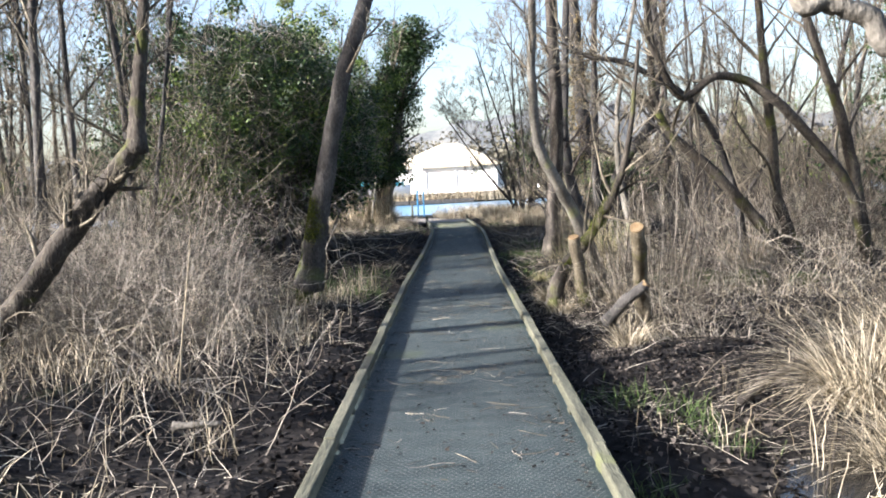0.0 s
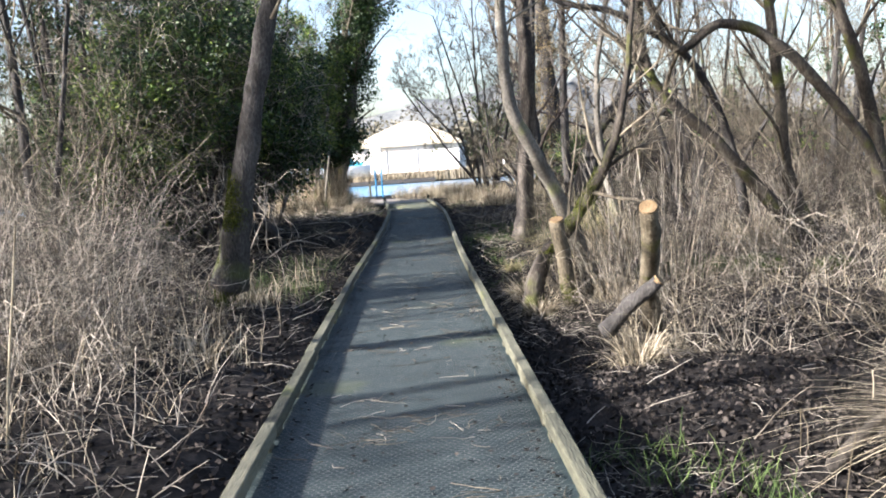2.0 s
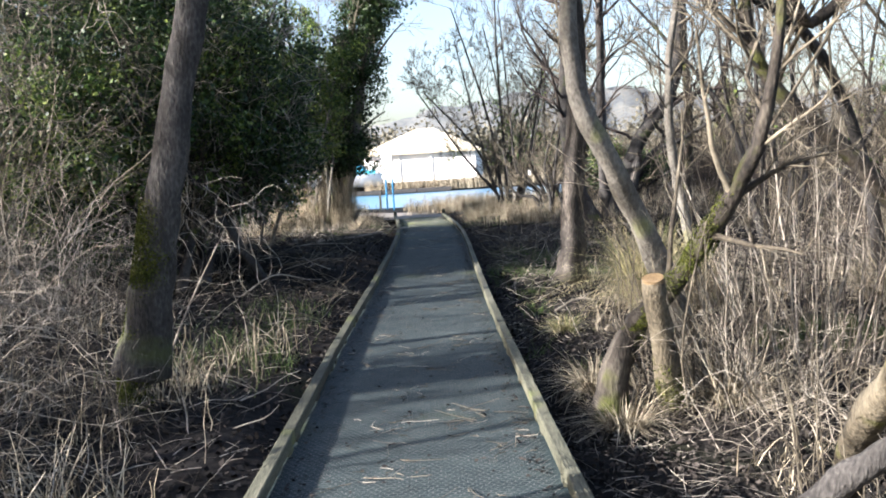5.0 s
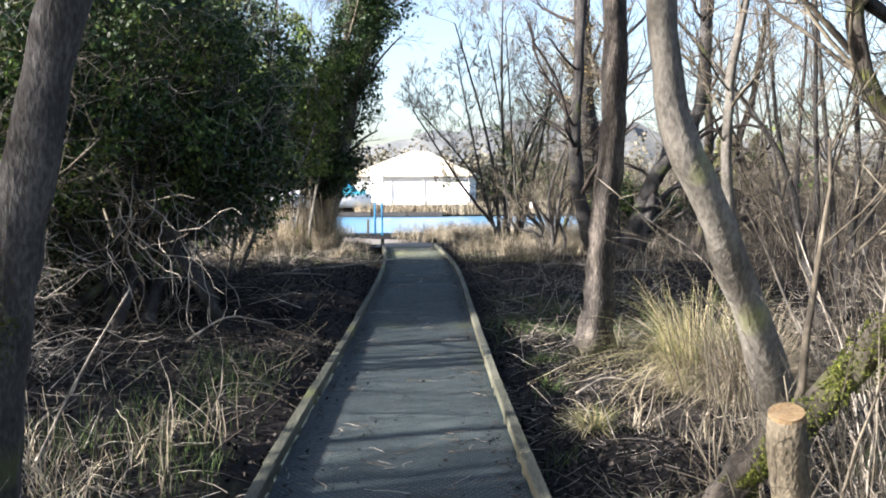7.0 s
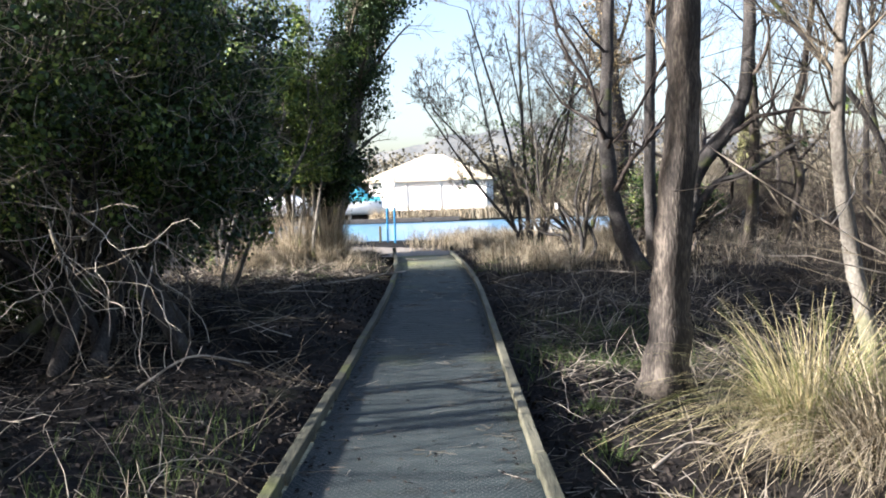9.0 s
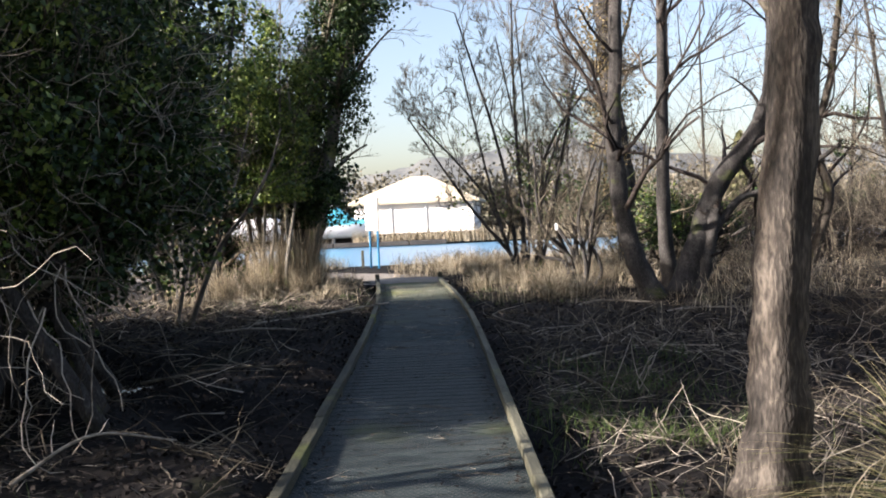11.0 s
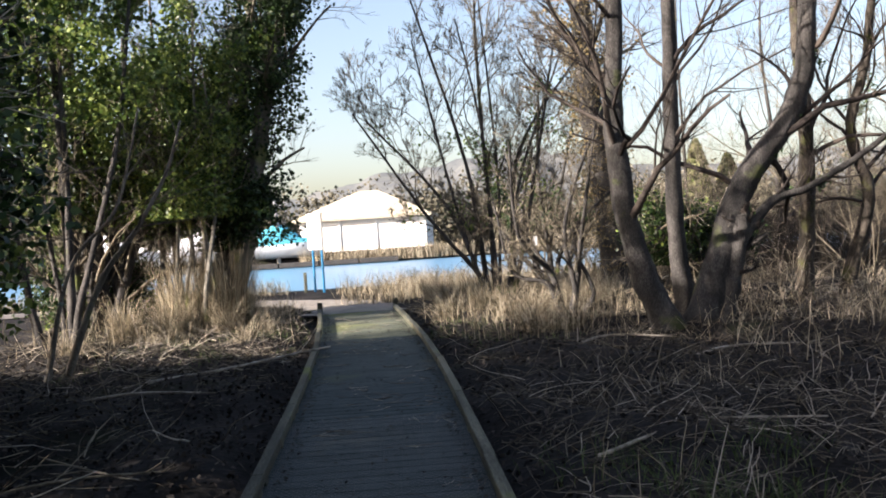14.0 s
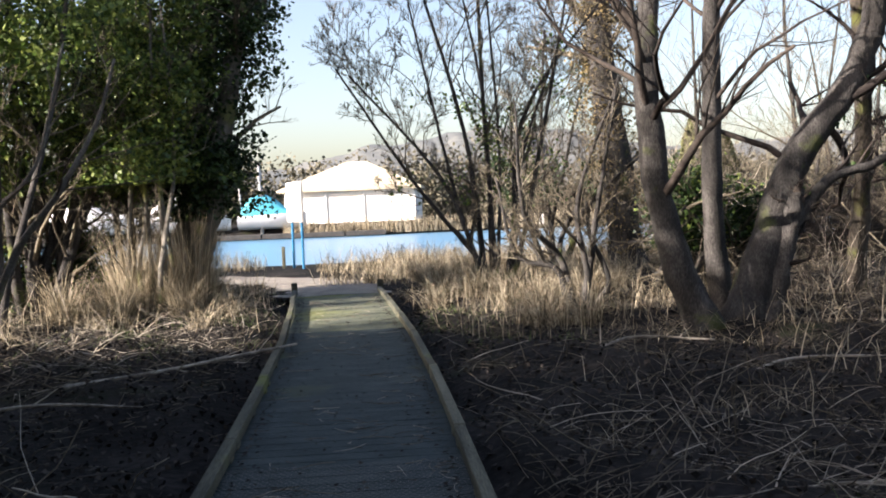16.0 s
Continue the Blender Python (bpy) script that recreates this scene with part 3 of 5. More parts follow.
tree("bent_willow", "willow with a long limb dipping and rising in a wave", "tree",
     [([(6.2, 14.6, 0.0), (5.9, 14.5, 1.2)] + [(4.94, 14.20, 2.29), (4.59, 14.20, 2.61), (4.30, 14.20, 2.81), (3.88, 14.20, 2.89), (3.60, 14.20, 2.70), (3.39, 14.20, 2.59), (3.19, 14.20, 2.81), (3.03, 14.20, 3.24), (2.89, 14.20, 3.54)] + [(2.9, 14, 4.2)], 0.075, 0.035),
      ([(6.3, 14.8, 0.0), (6.0, 14.8, 2.0), (5.4, 14.8, 4.0), (5.2, 14.8, 6.0)], 0.09, 0.05)], BARK_MOSS, FINE)
tree("wavering_branch_tree", "grey tree with a long branch reaching over", "tree",
     [([(4.7, 15.7, -0.15), (4.5, 15.6, 1.2), (3.9, 15.3, 2.5), (2.96, 15.00, 3.11), (2.58, 15.00, 3.29), (2.13, 15.00, 3.38), (1.82, 15.00, 3.59), (1.68, 15.00, 3.91)], 0.065, 0.025)], BARK, FINE)

# multi-stemmed willows by the water
def fan(name, label, foot, count, height, spreadx, r, mat, levels, lean=(0, 0), ivy=None, twig=TWIG, clump=60, arch=0.35):
    st = []
    for k in range(count):
        a = (k + 0.5) / count * 2 - 1
        a += rng.normal() * 0.14
        top = height * (1 - 0.45 * abs(a) ** 1.5) * (0.7 + 0.45 * rng.random())
        dy = rng.normal() * spreadx * 0.3
        tip = (foot[0] + a * spreadx + lean[0] + rng.normal() * 0.3, foot[1] + dy + lean[1], top)
        mid = (foot[0] + a * spreadx * (arch + 0.35 * rng.random()) + lean[0] * 0.4 + rng.normal() * 0.2, foot[1] + dy * 0.5 + lean[1] * 0.4, top * (0.4 + 0.2 * rng.random()))
        low = (foot[0] + a * (0.25 + 0.35 * rng.random()), foot[1] + rng.normal() * 0.2, 0.35 + 0.5 * rng.random())
        st.append(([(foot[0] + a * 0.18, foot[1] + rng.normal() * 0.08, foot[2]), low, mid, tip], r * (0.7 + 0.5 * rng.random()), r * 0.25))
    return tree(name, label, "tree", st, mat, levels, twig, ivy=ivy, clump=clump)


fan("willow", "multi-stemmed bare willow fanning out by the river", (2.35, 35.4, 0.0), 10, 7.4, 2.5, 0.065, BARK, FINEST, lean=(-0.3, 0), arch=0.2, ivy=(3000, 0.3, 0.06, IVY_SUNLIT, 1.6, 4.5))
fan("willow_shrub", "low coppiced shrub with crossing stems", (3.15, 32.3, 0.0), 5, 3.6, 1.9, 0.06, BARK, FINE)
fan("willow", "bare many-stemmed willow behind the first", (4.2, 39.5, 0.0), 7, 5.5, 2.2, 0.08, BARK, FINE, ivy=(5000, 0.22, 0.07, IVY, 1.5, 5))
fan("young_alder", "leafless thicket of thin stems in the bog", (5.2, 20.0, -0.1), 7, 6.5, 2.4, 0.06, BARK, FINE)
fan("young_alder", "leafless thicket of thin stems behind the coppice", (8.2, 23.5, -0.1), 6, 6.0, 1.8, 0.06, BARK, FINE, ivy=(500, 0.25, 0.08, IVY_SUNLIT, 1, 4))

# ivy-clad trees on the other side
tree("ivy_tree", "leaning tree thickly clad in dark ivy beside the river path", "tree",
     [([(-2.95, 34.50, 0.02), (-2.68, 34.50, 0.83), (-2.45, 34.50, 1.64), (-2.2, 34.50, 2.81), (-1.93, 34.50, 4.08), (-1.65, 34.50, 5.24), (-1.4, 34.50, 6.27)] + [(-1.15, 34.6, 7.0)], 0.24, 0.08),
      ([(-3.23, 34.80, -0.05), (-2.98, 34.80, 1.08), (-2.7, 34.80, 2.50), (-2.35, 34.80, 4.27), (-2.15, 34.80, 5.68)] + [(-1.95, 34.8, 7.5)], 0.16, 0.06)], BARK_PALE, FINE,
     ivy=(50000, 0.27, 0.068, IVY, 1.5, 7.6), clump=170)
# these four thorns wear the lighter ivy, its colour carrying the sun on them
fan("ivy_thorn", "many-stemmed thorn hung with bright ivy", (-5.1, 34.1, 0.0), 9, 7.2, 2.2, 0.125, BARK, FINE, ivy=(70000, 0.5, 0.08, IVY_SUNLIT, 2.0, 7.6), clump=130)
fan("ivy_thorn", "slender thorn in bright ivy leaning against the ivy tree", (-3.15, 33.5, 0.0), 6, 6.6, 1.1, 0.05, BARK_PALE, SPARSE, ivy=(34000, 0.34, 0.07, IVY_SUNLIT, 2.1, 6.3), clump=130)
fan("ivy_thorn", "tall thorn with its top lost in sunlit ivy", (-4.9, 31.8, 0.0), 5, 8.6, 1.5, 0.08, BARK, SPARSE, ivy=(40000, 0.45, 0.08, IVY_SUNLIT, 3.6, 8.8), clump=130)
fan("ivy_thorn", "slim thorn stems hung with sunlit ivy between two trees", (-3.9, 35.2, 0.0), 5, 6.5, 0.9, 0.08, BARK_PALE, SPARSE, ivy=(30000, 0.45, 0.08, IVY_SUNLIT, 1.8, 7.4), clump=130)
# set back out of sight; its height is there to shade the trunks opposite
fan("ivy_thorn", "hidden thorn tree in ivy, kept tall for its shade", (-8.4, 26.4, 0.0), 6, 8.5, 1.4, 0.1, BARK, SPARSE, ivy=(22000, 0.55, 0.09, IVY, 1.2, 9.0), lean=(-0.4, 0))


def holly(name, label, foot, lobes, count, twigs, skirt=0.75, sunny=(), leaf=0.055):
    """A dense dark evergreen of leaf clumps over bare arching stems."""
    e = thing(name, label, "bush", foot)
    st = []
    for k in range(11):
        c = np.array(lobes[k % len(lobes)][0])
        mid = np.array(foot) * 0.5 + c * 0.5 + rng.normal(size=3) * 0.35
        st.append(stem([(foot[0] + rng.normal() * 0.5, foot[1] + rng.normal() * 0.8, foot[2]), mid, c + rng.normal(size=3) * 0.5], 0.07, 0.03, 14, 0.05, 0.2))
    for P, R in st:
        part("stem", trunk_mesh("stem", P, R, BARK, 8), e)
    pieces, fin = crown([(P[None], R[None]) for P, R in st], BUSHY)
    V, F = joined(pieces)
    part("branchwork", mesh_of("branchwork", V, F, TWIG), e, "tangled bare inner branches")
    for imat, share, nm in ((IVY, 0.78, "foliage"), (IVY_SUNLIT, 0.22, "bright_foliage")):
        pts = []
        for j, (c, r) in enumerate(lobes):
            # sunny lobes get mostly the lighter leaves, so their sunlight is in the colour
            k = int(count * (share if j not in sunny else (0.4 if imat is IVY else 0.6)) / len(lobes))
            clumps = rng.normal(size=(max(24, k // 110), 3))
            clumps /= np.linalg.norm(clumps, axis=1, keepdims=True)
            clumps = np.array(c) + clumps * np.array(r) * (0.45 + 0.68 * rng.random((len(clumps), 1)))
            q = clumps[rng.integers(0, len(clumps), k)] + rng.normal(size=(k, 3)) * np.array([0.15, 0.15, 0.11])
            pts.append(q[q[:, 2] > skirt])
        V, F = leaves(np.concatenate(pts), leaf)
        part(nm, mesh_of(nm, V, F, imat), e)
    q = 3600 if count > 20000 else 200
    i = rng.integers(0, len(lobes), q)
    n0 = rng.normal(size=(q, 3))
    n0 /= np.linalg.norm(n0, axis=1, keepdims=True)
    c0 = np.array([lobes[k][0] for k in i]) + n0 * np.array([lobes[k][1] for k in i]) * 0.85
    d = n0 + rng.normal(size=(q, 3)) * 0.7 + np.array([0, 0, 0.25])
    Q = [c0]
    for k in range(6):
        d = d + rng.normal(size=d.shape) * 0.4
        d /= np.linalg.norm(d, axis=1, keepdims=True)
        Q.append(Q[-1] + d * (0.06 + 0.1 * rng.random((q, 1))))
    V, F = tubes(np.stack(Q, 1), np.broadcast_to(np.linspace(0.0065, 0.003, 7), (q, 7)), 3)
    tagged(part("outer_tangle", mesh_of("outer_tangle", V, F, TWIG_PALE), e, "thin pale twigs through the leaves"), kind="stuff")
    # hanging pale shoots under the skirt
    if twigs:
        x0 = np.stack([foot[0] + 0.2 + rng.normal(size=twigs) * 0.5, foot[1] - 0.5 + rng.normal(size=twigs) * 0.8, 0.9 + rng.random(twigs) * 1.0], 1)
        Q = [x0]
        d = np.stack([0.5 * rng.random(twigs), rng.normal(size=twigs) * 0.5, -0.3 - rng.random(twigs)], 1)
        for k in range(10):
            d = d + rng.normal(size=d.shape) * 0.3
            d /= np.linalg.norm(d, axis=1, keepdims=True)
            nx = Q[-1] + d * 0.15
            nx[:, 2] = np.maximum(nx[:, 2], ground(nx[:, 0], nx[:, 1]) + 0.02)
            Q.append(nx)
        Q = np.stack(Q, 1)
        Q = Q[(Q[..., 0].max(1) < -1.9) & (Q[..., 1].min(1) > 17.9)]
        V, F = tubes(Q, np.broadcast_to(np.linspace(0.0058, 0.0028, 11), Q.shape[:2]) * (0.6 + 0.8 * rng.random((len(Q), 1))), 4)
        tagged(part("shoot_tangle", mesh_of("shoot_tangle", V, F, TWIG_PALE), e, "pale bare hanging shoots"), kind="stuff")
    return e


holly("ivy_bush", "small dark ivy bush behind the crooked trees", (5.3, 33.0, 0.0), [((5.1, 33.0, 1.4), (0.5, 0.5, 0.75)), ((6.1, 33.4, 1.2), (0.7, 0.5, 0.5))], 16000, 0)
tree("dead_thorn", "grey dead limbs sticking out of the ivy", "tree",
     [([(-3.95, 28.5, -0.05), (-3.35, 28.2, 1.2), (-2.8, 28.0, 1.85), (-2.42, 28.0, 2.5), (-2.22, 28.0, 3.1)], 0.042, 0.014),
      ([(-4.2, 28.6, -0.05), (-3.75, 28.4, 1.4), (-3.1, 28.3, 2.15), (-2.75, 28.2, 3.3)], 0.035, 0.012)], BARK_PALE, [dict(per=9, ratio=0.3, n=6, spread=(30, 70), u0=0.4, rr=0.4)], TWIG)
holly("ivy_bush", "low dark ivy and briars round the thorn stems", (-5.0, 34.6, 0.0), [((-5.7, 34.4, 0.9), (0.6, 0.5, 0.8)), ((-4.7, 35.0, 0.8), (0.5, 0.5, 0.7)) ], 10000, 0, 0.05)
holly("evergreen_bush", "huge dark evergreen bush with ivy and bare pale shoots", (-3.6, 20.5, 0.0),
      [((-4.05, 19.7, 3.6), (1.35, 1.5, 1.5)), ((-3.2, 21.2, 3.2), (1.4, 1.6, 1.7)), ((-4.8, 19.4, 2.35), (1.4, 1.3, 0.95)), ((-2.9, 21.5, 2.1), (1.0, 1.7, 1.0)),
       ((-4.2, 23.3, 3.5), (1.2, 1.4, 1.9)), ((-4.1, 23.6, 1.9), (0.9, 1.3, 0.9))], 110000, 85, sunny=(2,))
# the three low lobes are added to keep sun off the floor beyond
holly("evergreen_bush", "deep dark evergreen thicket behind the boardwalk bushes", (-5.6, 25.0, 0.0),
      [((-5.9, 22.6, 3.4), (1.7, 2.0, 2.2)), ((-6.0, 25.6, 3.9), (1.9, 1.8, 2.8)), ((-5.5, 26.0, 2.0), (1.5, 1.4, 1.3)), ((-6.8, 24.4, 1.8), (1.6, 2.2, 1.5)), ((-6.0, 20.6, 0.9), (1.2, 1.5, 0.9)), ((-5.9, 23.4, 0.9), (1.2, 1.5, 0.9)), ((-5.7, 26.0, 0.9), (1.2, 1.5, 0.9))], 84000, 40, 0.12, leaf=0.078)

# ---------------------------------------------------------------- the woods around
def wood_tree(k):
    h = 7 + 3 * rng.random()
    lean = rng.normal(size=2) * 0.6
    st = [([(0, 0, -0.2), (lean[0] * 0.3, lean[1] * 0.3, h * 0.35), (lean[0] * 0.6 + rng.normal() * 0.3, lean[1] * 0.6, h * 0.7), (lean[0], lean[1], h)], 0.055 + 0.045 * rng.random(), 0.015)]
    if k % 2:
        st.append(([(0.1, 0, -0.2), (0.5, 0.2, h * 0.3), (1.0, 0.5, h * 0.8)], 0.06, 0.02))
    lv = [dict(per=12, ratio=0.32, n=5, spread=(25, 70), u0=0.12, rr=0.35), dict(per=6, ratio=0.5, n=4, rr=0.5, lowest=0.007), dict(per=5, ratio=0.7, n=3, rr=0.6, lowest=0.006)]
    return tree("woodland_tree", "bare grey woodland tree in winter", "tree", st, BARK if k != 2 else BARK_MOSS, lv, group="bare woodland trees",
                ivy=(1900, 0.3, 0.08, IVY, 0.3, 7) if k == 3 else None)


def brush(k):
    """A tangle of canes: low and fallen about, or tall and upright."""
    m, tall, wild = ((84, 1.1, 0.4), (84, 0.9, 0.45), (13, 2.6, 0.22), (44, 1.5, 0.32), (60, 2.0, 0.34))[k]
    e = thing("brushwood", ("tangle of pale dead stalks and bent shoots", "tangle of brown dead stalks and brambles", "thicket of thin upright saplings", "loose tangle of bare arching shoots", "dark dense bramble and thorn scrub")[k],
              "bush", (0, 0, 0), "brushwood in the bog")
    a = rng.random(m) * 2 * np.pi
    b = np.stack([np.cos(a), np.sin(a), 0 * a], 1)
    h = tall * (0.45 + 0.8 * rng.random(m))
    d = b * (0.15 + 0.7 * rng.random((m, 1))) * (0.25 if k == 2 else 1) + np.array([0, 0, 1.0])
    Q = [b * 0.6 * rng.random((m, 1)) + np.array([0, 0, -0.1])]
    for q in range(7):
        d = d + rng.normal(size=d.shape) * wild + b * 0.04
        d[:, 2] -= (0.02 if k == 2 else 0.16) * q / 3
        d /= np.linalg.norm(d, axis=1, keepdims=True)
        nx = Q[-1] + d * (h / 6)[:, None]
        nx[:, 2] = np.maximum(nx[:, 2], 0.02)
        Q.append(nx)
    Q = np.stack(Q, 1)
    R = np.broadcast_to(np.linspace(1, 0.4, 8), Q.shape[:2]) * (0.5 + 0.9 * rng.random((m, 1))) * (0.008 if k == 2 else 0.0042)
    mat = (TWIG_PALE, TWIG, TWIG, TWIG_PALE, TWIG_DARK)[k]
    for i in range(6):
        V, F = tubes(Q[i:i + 1], R[i:i + 1] * 1.4, 5)
        part("cane", mesh_of("cane", V, F, mat), e)
    pieces = [tubes(Q[6:], R[6:], 3)]
    P2, R2 = grow(Q, R, per=2 if k < 2 else (8 if k == 2 else 4), ratio=0.38, n=4, u0=0.15, lowest=0.0024, wander=0.25)
    pieces.append(tubes(P2, R2, 3))
    if k >= 2:
        P3, R3 = grow(P2, R2, per=3, ratio=0.6, n=3, lowest=0.0024, wander=0.25)
        pieces.append(tubes(P3, R3, 3))
    V, F = joined(pieces)
    tagged(part("twig_tangle", mesh_of("twig_tangle", V, F, mat), e), kind="stuff")
    return e


def scatter(masters, spots):
    for k, (x, y) in enumerate(spots):
        m = pose(x, y, float(ground(x, y)), 0, 0, rng.random() * 360) @ Matrix.Scale(0.8 + 0.5 * rng.random(), 4)
        src = masters[k % len(masters)]
        ob = copy_thing(src, m)
        ob.scale = [0.75 + 0.5 * rng.random()] * 3


SUNLIT = [(-5.0, 8.5), (2.3, 16.2), (2.7, 6.2), (2.2, 34.5), (0.0, 30.8), (0.0, 32.3), (0.0, 33.6), (-5.0, 33.0), (-5.0, 35.5), (-4.0, 31.0), (3.6, 19.2)]     # clearings through which the low sun falls


def spots(count, box, gap, keep=(), clear=False):
    out = []
    for _ in range(count * 40):
        if len(out) >= count:
            break
        x, y = box[0] + (box[1] - box[0]) * rng.random(), box[2] + (box[3] - box[2]) * rng.random()
        lit = any(abs((y - ty) - (x - tx) * 0.326) < 1.7 and x < tx - 4 for tx, ty in SUNLIT)
        if not (clear and lit) and all((x - a) ** 2 + (y - b) ** 2 > gap * gap for a, b in out + list(keep)):
            out.append((x, y))
    return out


woods = [wood_tree(k) for k in range(5)]
for k, (x, y) in enumerate([(-6.2, 15.6), (-5.7, 16.6), (-9.0, 12.0), (7.5, 16.5), (8.2, 20.0)]):
    woods[k].location = (x, y, float(ground(x, y)))
scatter(woods, spots(34, (-26, -6.4, 2, 30), 1.9, clear=True) + spots(9, (-24, -7, -10, 4), 3.0, clear=True) + spots(9, (-28, -13, 30, 44), 2.4, clear=True))
scatter(woods, spots(24, (6.5, 24, 13, 29), 2.2, [(5, 20)]) + spots(7, (12, 28, 32, 44), 2.6) + spots(8, (5, 22, -6, 12), 3.2))
brushes = [brush(k) for k in range(5)]
for k, (x, y) in enumerate([(-3.0, 10.6), (-4.6, 13.5), (5.6, 15.9), (6.6, 15.2), (9.6, 39.4)]):
    brushes[k].location = (x, y, float(ground(x, y)))
scatter(brushes[:2], spots(38, (-7.5, -2.4, 8.0, 13.0), 0.7, [(-2.4, 13.3)]) + spots(14, (-9, -4.2, 14.5, 18), 0.8) + spots(3, (-17, -11, 24, 32), 1.4))
scatter(brushes[3:4], spots(26, (-9, -3.7, 9, 18.3), 0.9))
scatter(brushes[2:3], spots(9, (-8, -4.5, 14.5, 17.8), 0.8))
scatter(brushes[:2], spots(6, (2.4, 6, 9.5, 13), 0.9, [(1.7, 9.1)]) + spots(7, (3.6, 8, 3, 8.5), 0.9) + spots(8, (6, 13, 19, 33), 1.3, [(4.6, 29.5)]))
scatter(brushes[2:4], spots(12, (4.6, 9.0, 14.8, 18), 0.9) + spots(6, (4.5, 8, 37.5, 43), 1.2))
scatter(brushes[4:], spots(26, (8.2, 16, 38.5, 41.5), 0.7) + spots(12, (6.5, 13, 19, 27), 1.3))
scatter(brushes[1:3], spots(16, (7.5, 15, 18, 36), 1.2))
scatter(brushes[1:3] + brushes[4:], spots(24, (9.5, 22, 38, 44), 1.2))
scatter(brushes[1:2] + brushes[2:3], spots(40, (5.6, 15, 40.5, 45.2), 0.75))
scatter(woods, spots(4, (9, 16, 42, 45), 1.5))
# extra trees, mostly out of view, added to shade the deck and ground
scatter(woods[0:3:2], [(-6.7, 15.1), (-9.0, 14.5), (-7.0, 11.0), (-8.8, 10.4)])
scatter(woods, [(-8.4, 18.9), (-9.2, 22.4), (-10.6, 25.5), (-10.4, 21.2), (-13.0, 24.0)])
for k, x, y, size in ((1, 2.0, 9.7, 0.45), (2, 2.15, 9.8, 0.45), (3, 2.0, 11.6, 0.55), (2, 1.8, 12.2, 0.5)):
    ob = copy_thing(brushes[k], pose(x, y, float(ground(x, y)), 0, 0, 70 * k + 40 * y))
    ob.scale = [size] * 3


def shoots(label, x, y, r, count, tall, mat):
    """A coppice stool's sheaf of thin upright shoots."""
    e = thing("coppice_shoots", label, "shrub", (x, y, float(ground(x, y))), "shoots of the coppice stools")
    a, q = rng.random(count) * 2 * np.pi, r * np.sqrt(rng.random(count))
    b = np.stack([x + np.cos(a) * q, y + np.sin(a) * q, np.zeros(count)], 1)
    b[:, 2] = ground(b[:, 0], b[:, 1]) - 0.03
    d = np.stack([np.cos(a) * 0.18, np.sin(a) * 0.18, np.ones(count)], 1) + rng.normal(size=(count, 3)) * 0.1
    ln = tall * (0.3 + 0.8 * rng.random(count))
    Q = [b]
    for _ in range(6):
        d = d + rng.normal(size=d.shape) * 0.09
        d /= np.linalg.norm(d, axis=1, keepdims=True)
        Q.append(Q[-1] + d * (ln / 6)[:, None])
    Q = np.stack(Q, 1)
    R = np.linspace(1, 0.35, 7)[None] * (0.004 + 0.006 * rng.random((count, 1)) ** 2)
    for i in range(0, count, 4):
        part("shoot", mesh_of("shoot", *tubes(Q[i:i + 1], R[i:i + 1] * 1.2, 6), mat), e)
    rest = np.arange(count) % 4 > 0
    P2, R2 = grow(Q, R, per=4, ratio=0.3, n=4, u0=0.3, lowest=0.0022, wander=0.2, spread=(20, 50))
    tagged(part("fine_twig", mesh_of("fine_twig", *joined([tubes(Q[rest], R[rest], 4), tubes(P2, R2, 3)]), mat), e), kind="stuff")


shoots("brown upright shoots round the sawn stem", 1.95, 10.1, 0.35, 24, 1.1, TWIG)
shoots("brown upright shoots round the coppice stool", 1.85, 12.3, 0.5, 56, 1.5, TWIG)
shoots("pale upright shoots behind the coppice stool", 2.6, 12.6, 0.6, 60, 1.9, TWIG_PALE)
shoots("brown upright shoots in the bog", 3.2, 13.3, 0.7, 34, 1.5, TWIG)

# ---------------------------------------------------------------- beyond the river
def house():
    e = thing("house", "cream riverside house with a pale hipped roof", "house", (-0.7, 98.0, 0.3))
    x0, x1, y0, y1, z0, z1 = -5.9, 4.5, 94.0, 102.0, 0.3, 3.4
    part("wall", from_bm("wall", box_bm((x1 - x0, y1 - y0, z1 - z0), ((x0 + x1) / 2, (y0 + y1) / 2, (z0 + z1) / 2), 0.03), RENDERED), e)
    V = np.array([(x0 - .5, y0 - .5, z1), (x1 + .5, y0 - .5, z1), (x1 + .5, y1 + .5, z1), (x0 - .5, y1 + .5, z1), (-1.4, 98, 5.7), (0.2, 98, 5.7),
                  (x0 - .5, y0 - .5, z1 - .18), (x1 + .5, y0 - .5, z1 - .18), (x1 + .5, y1 + .5, z1 - .18), (x0 - .5, y1 + .5, z1 - .18)])
    F = [(0, 1, 5, 4), (1, 2, 5, 5), (2, 3, 4, 5), (3, 0, 4, 4), (0, 6, 7, 1), (1, 7, 8, 2), (2, 8, 9, 3), (3, 9, 6, 0), (6, 9, 8, 7)]
    bm = bmesh.new()
    vs = [bm.verts.new(v) for v in V]
    for f in F:
        bm.faces.new([vs[i] for i in dict.fromkeys(f)])
    part("roof", from_bm("roof", bm, ROOF), e)
    e.rotation_euler = (0, 0, radians(-7))
    for x in (-2.6, 0.4):
        part("pillar", from_bm("pillar", box_bm((0.16, 0.1, z1 - z0 - 0.2), (x, y0 - 0.04, (z0 + z1) / 2 - 0.1), 0.01), WHITE), e, "white timber pillar on the wall")


house()


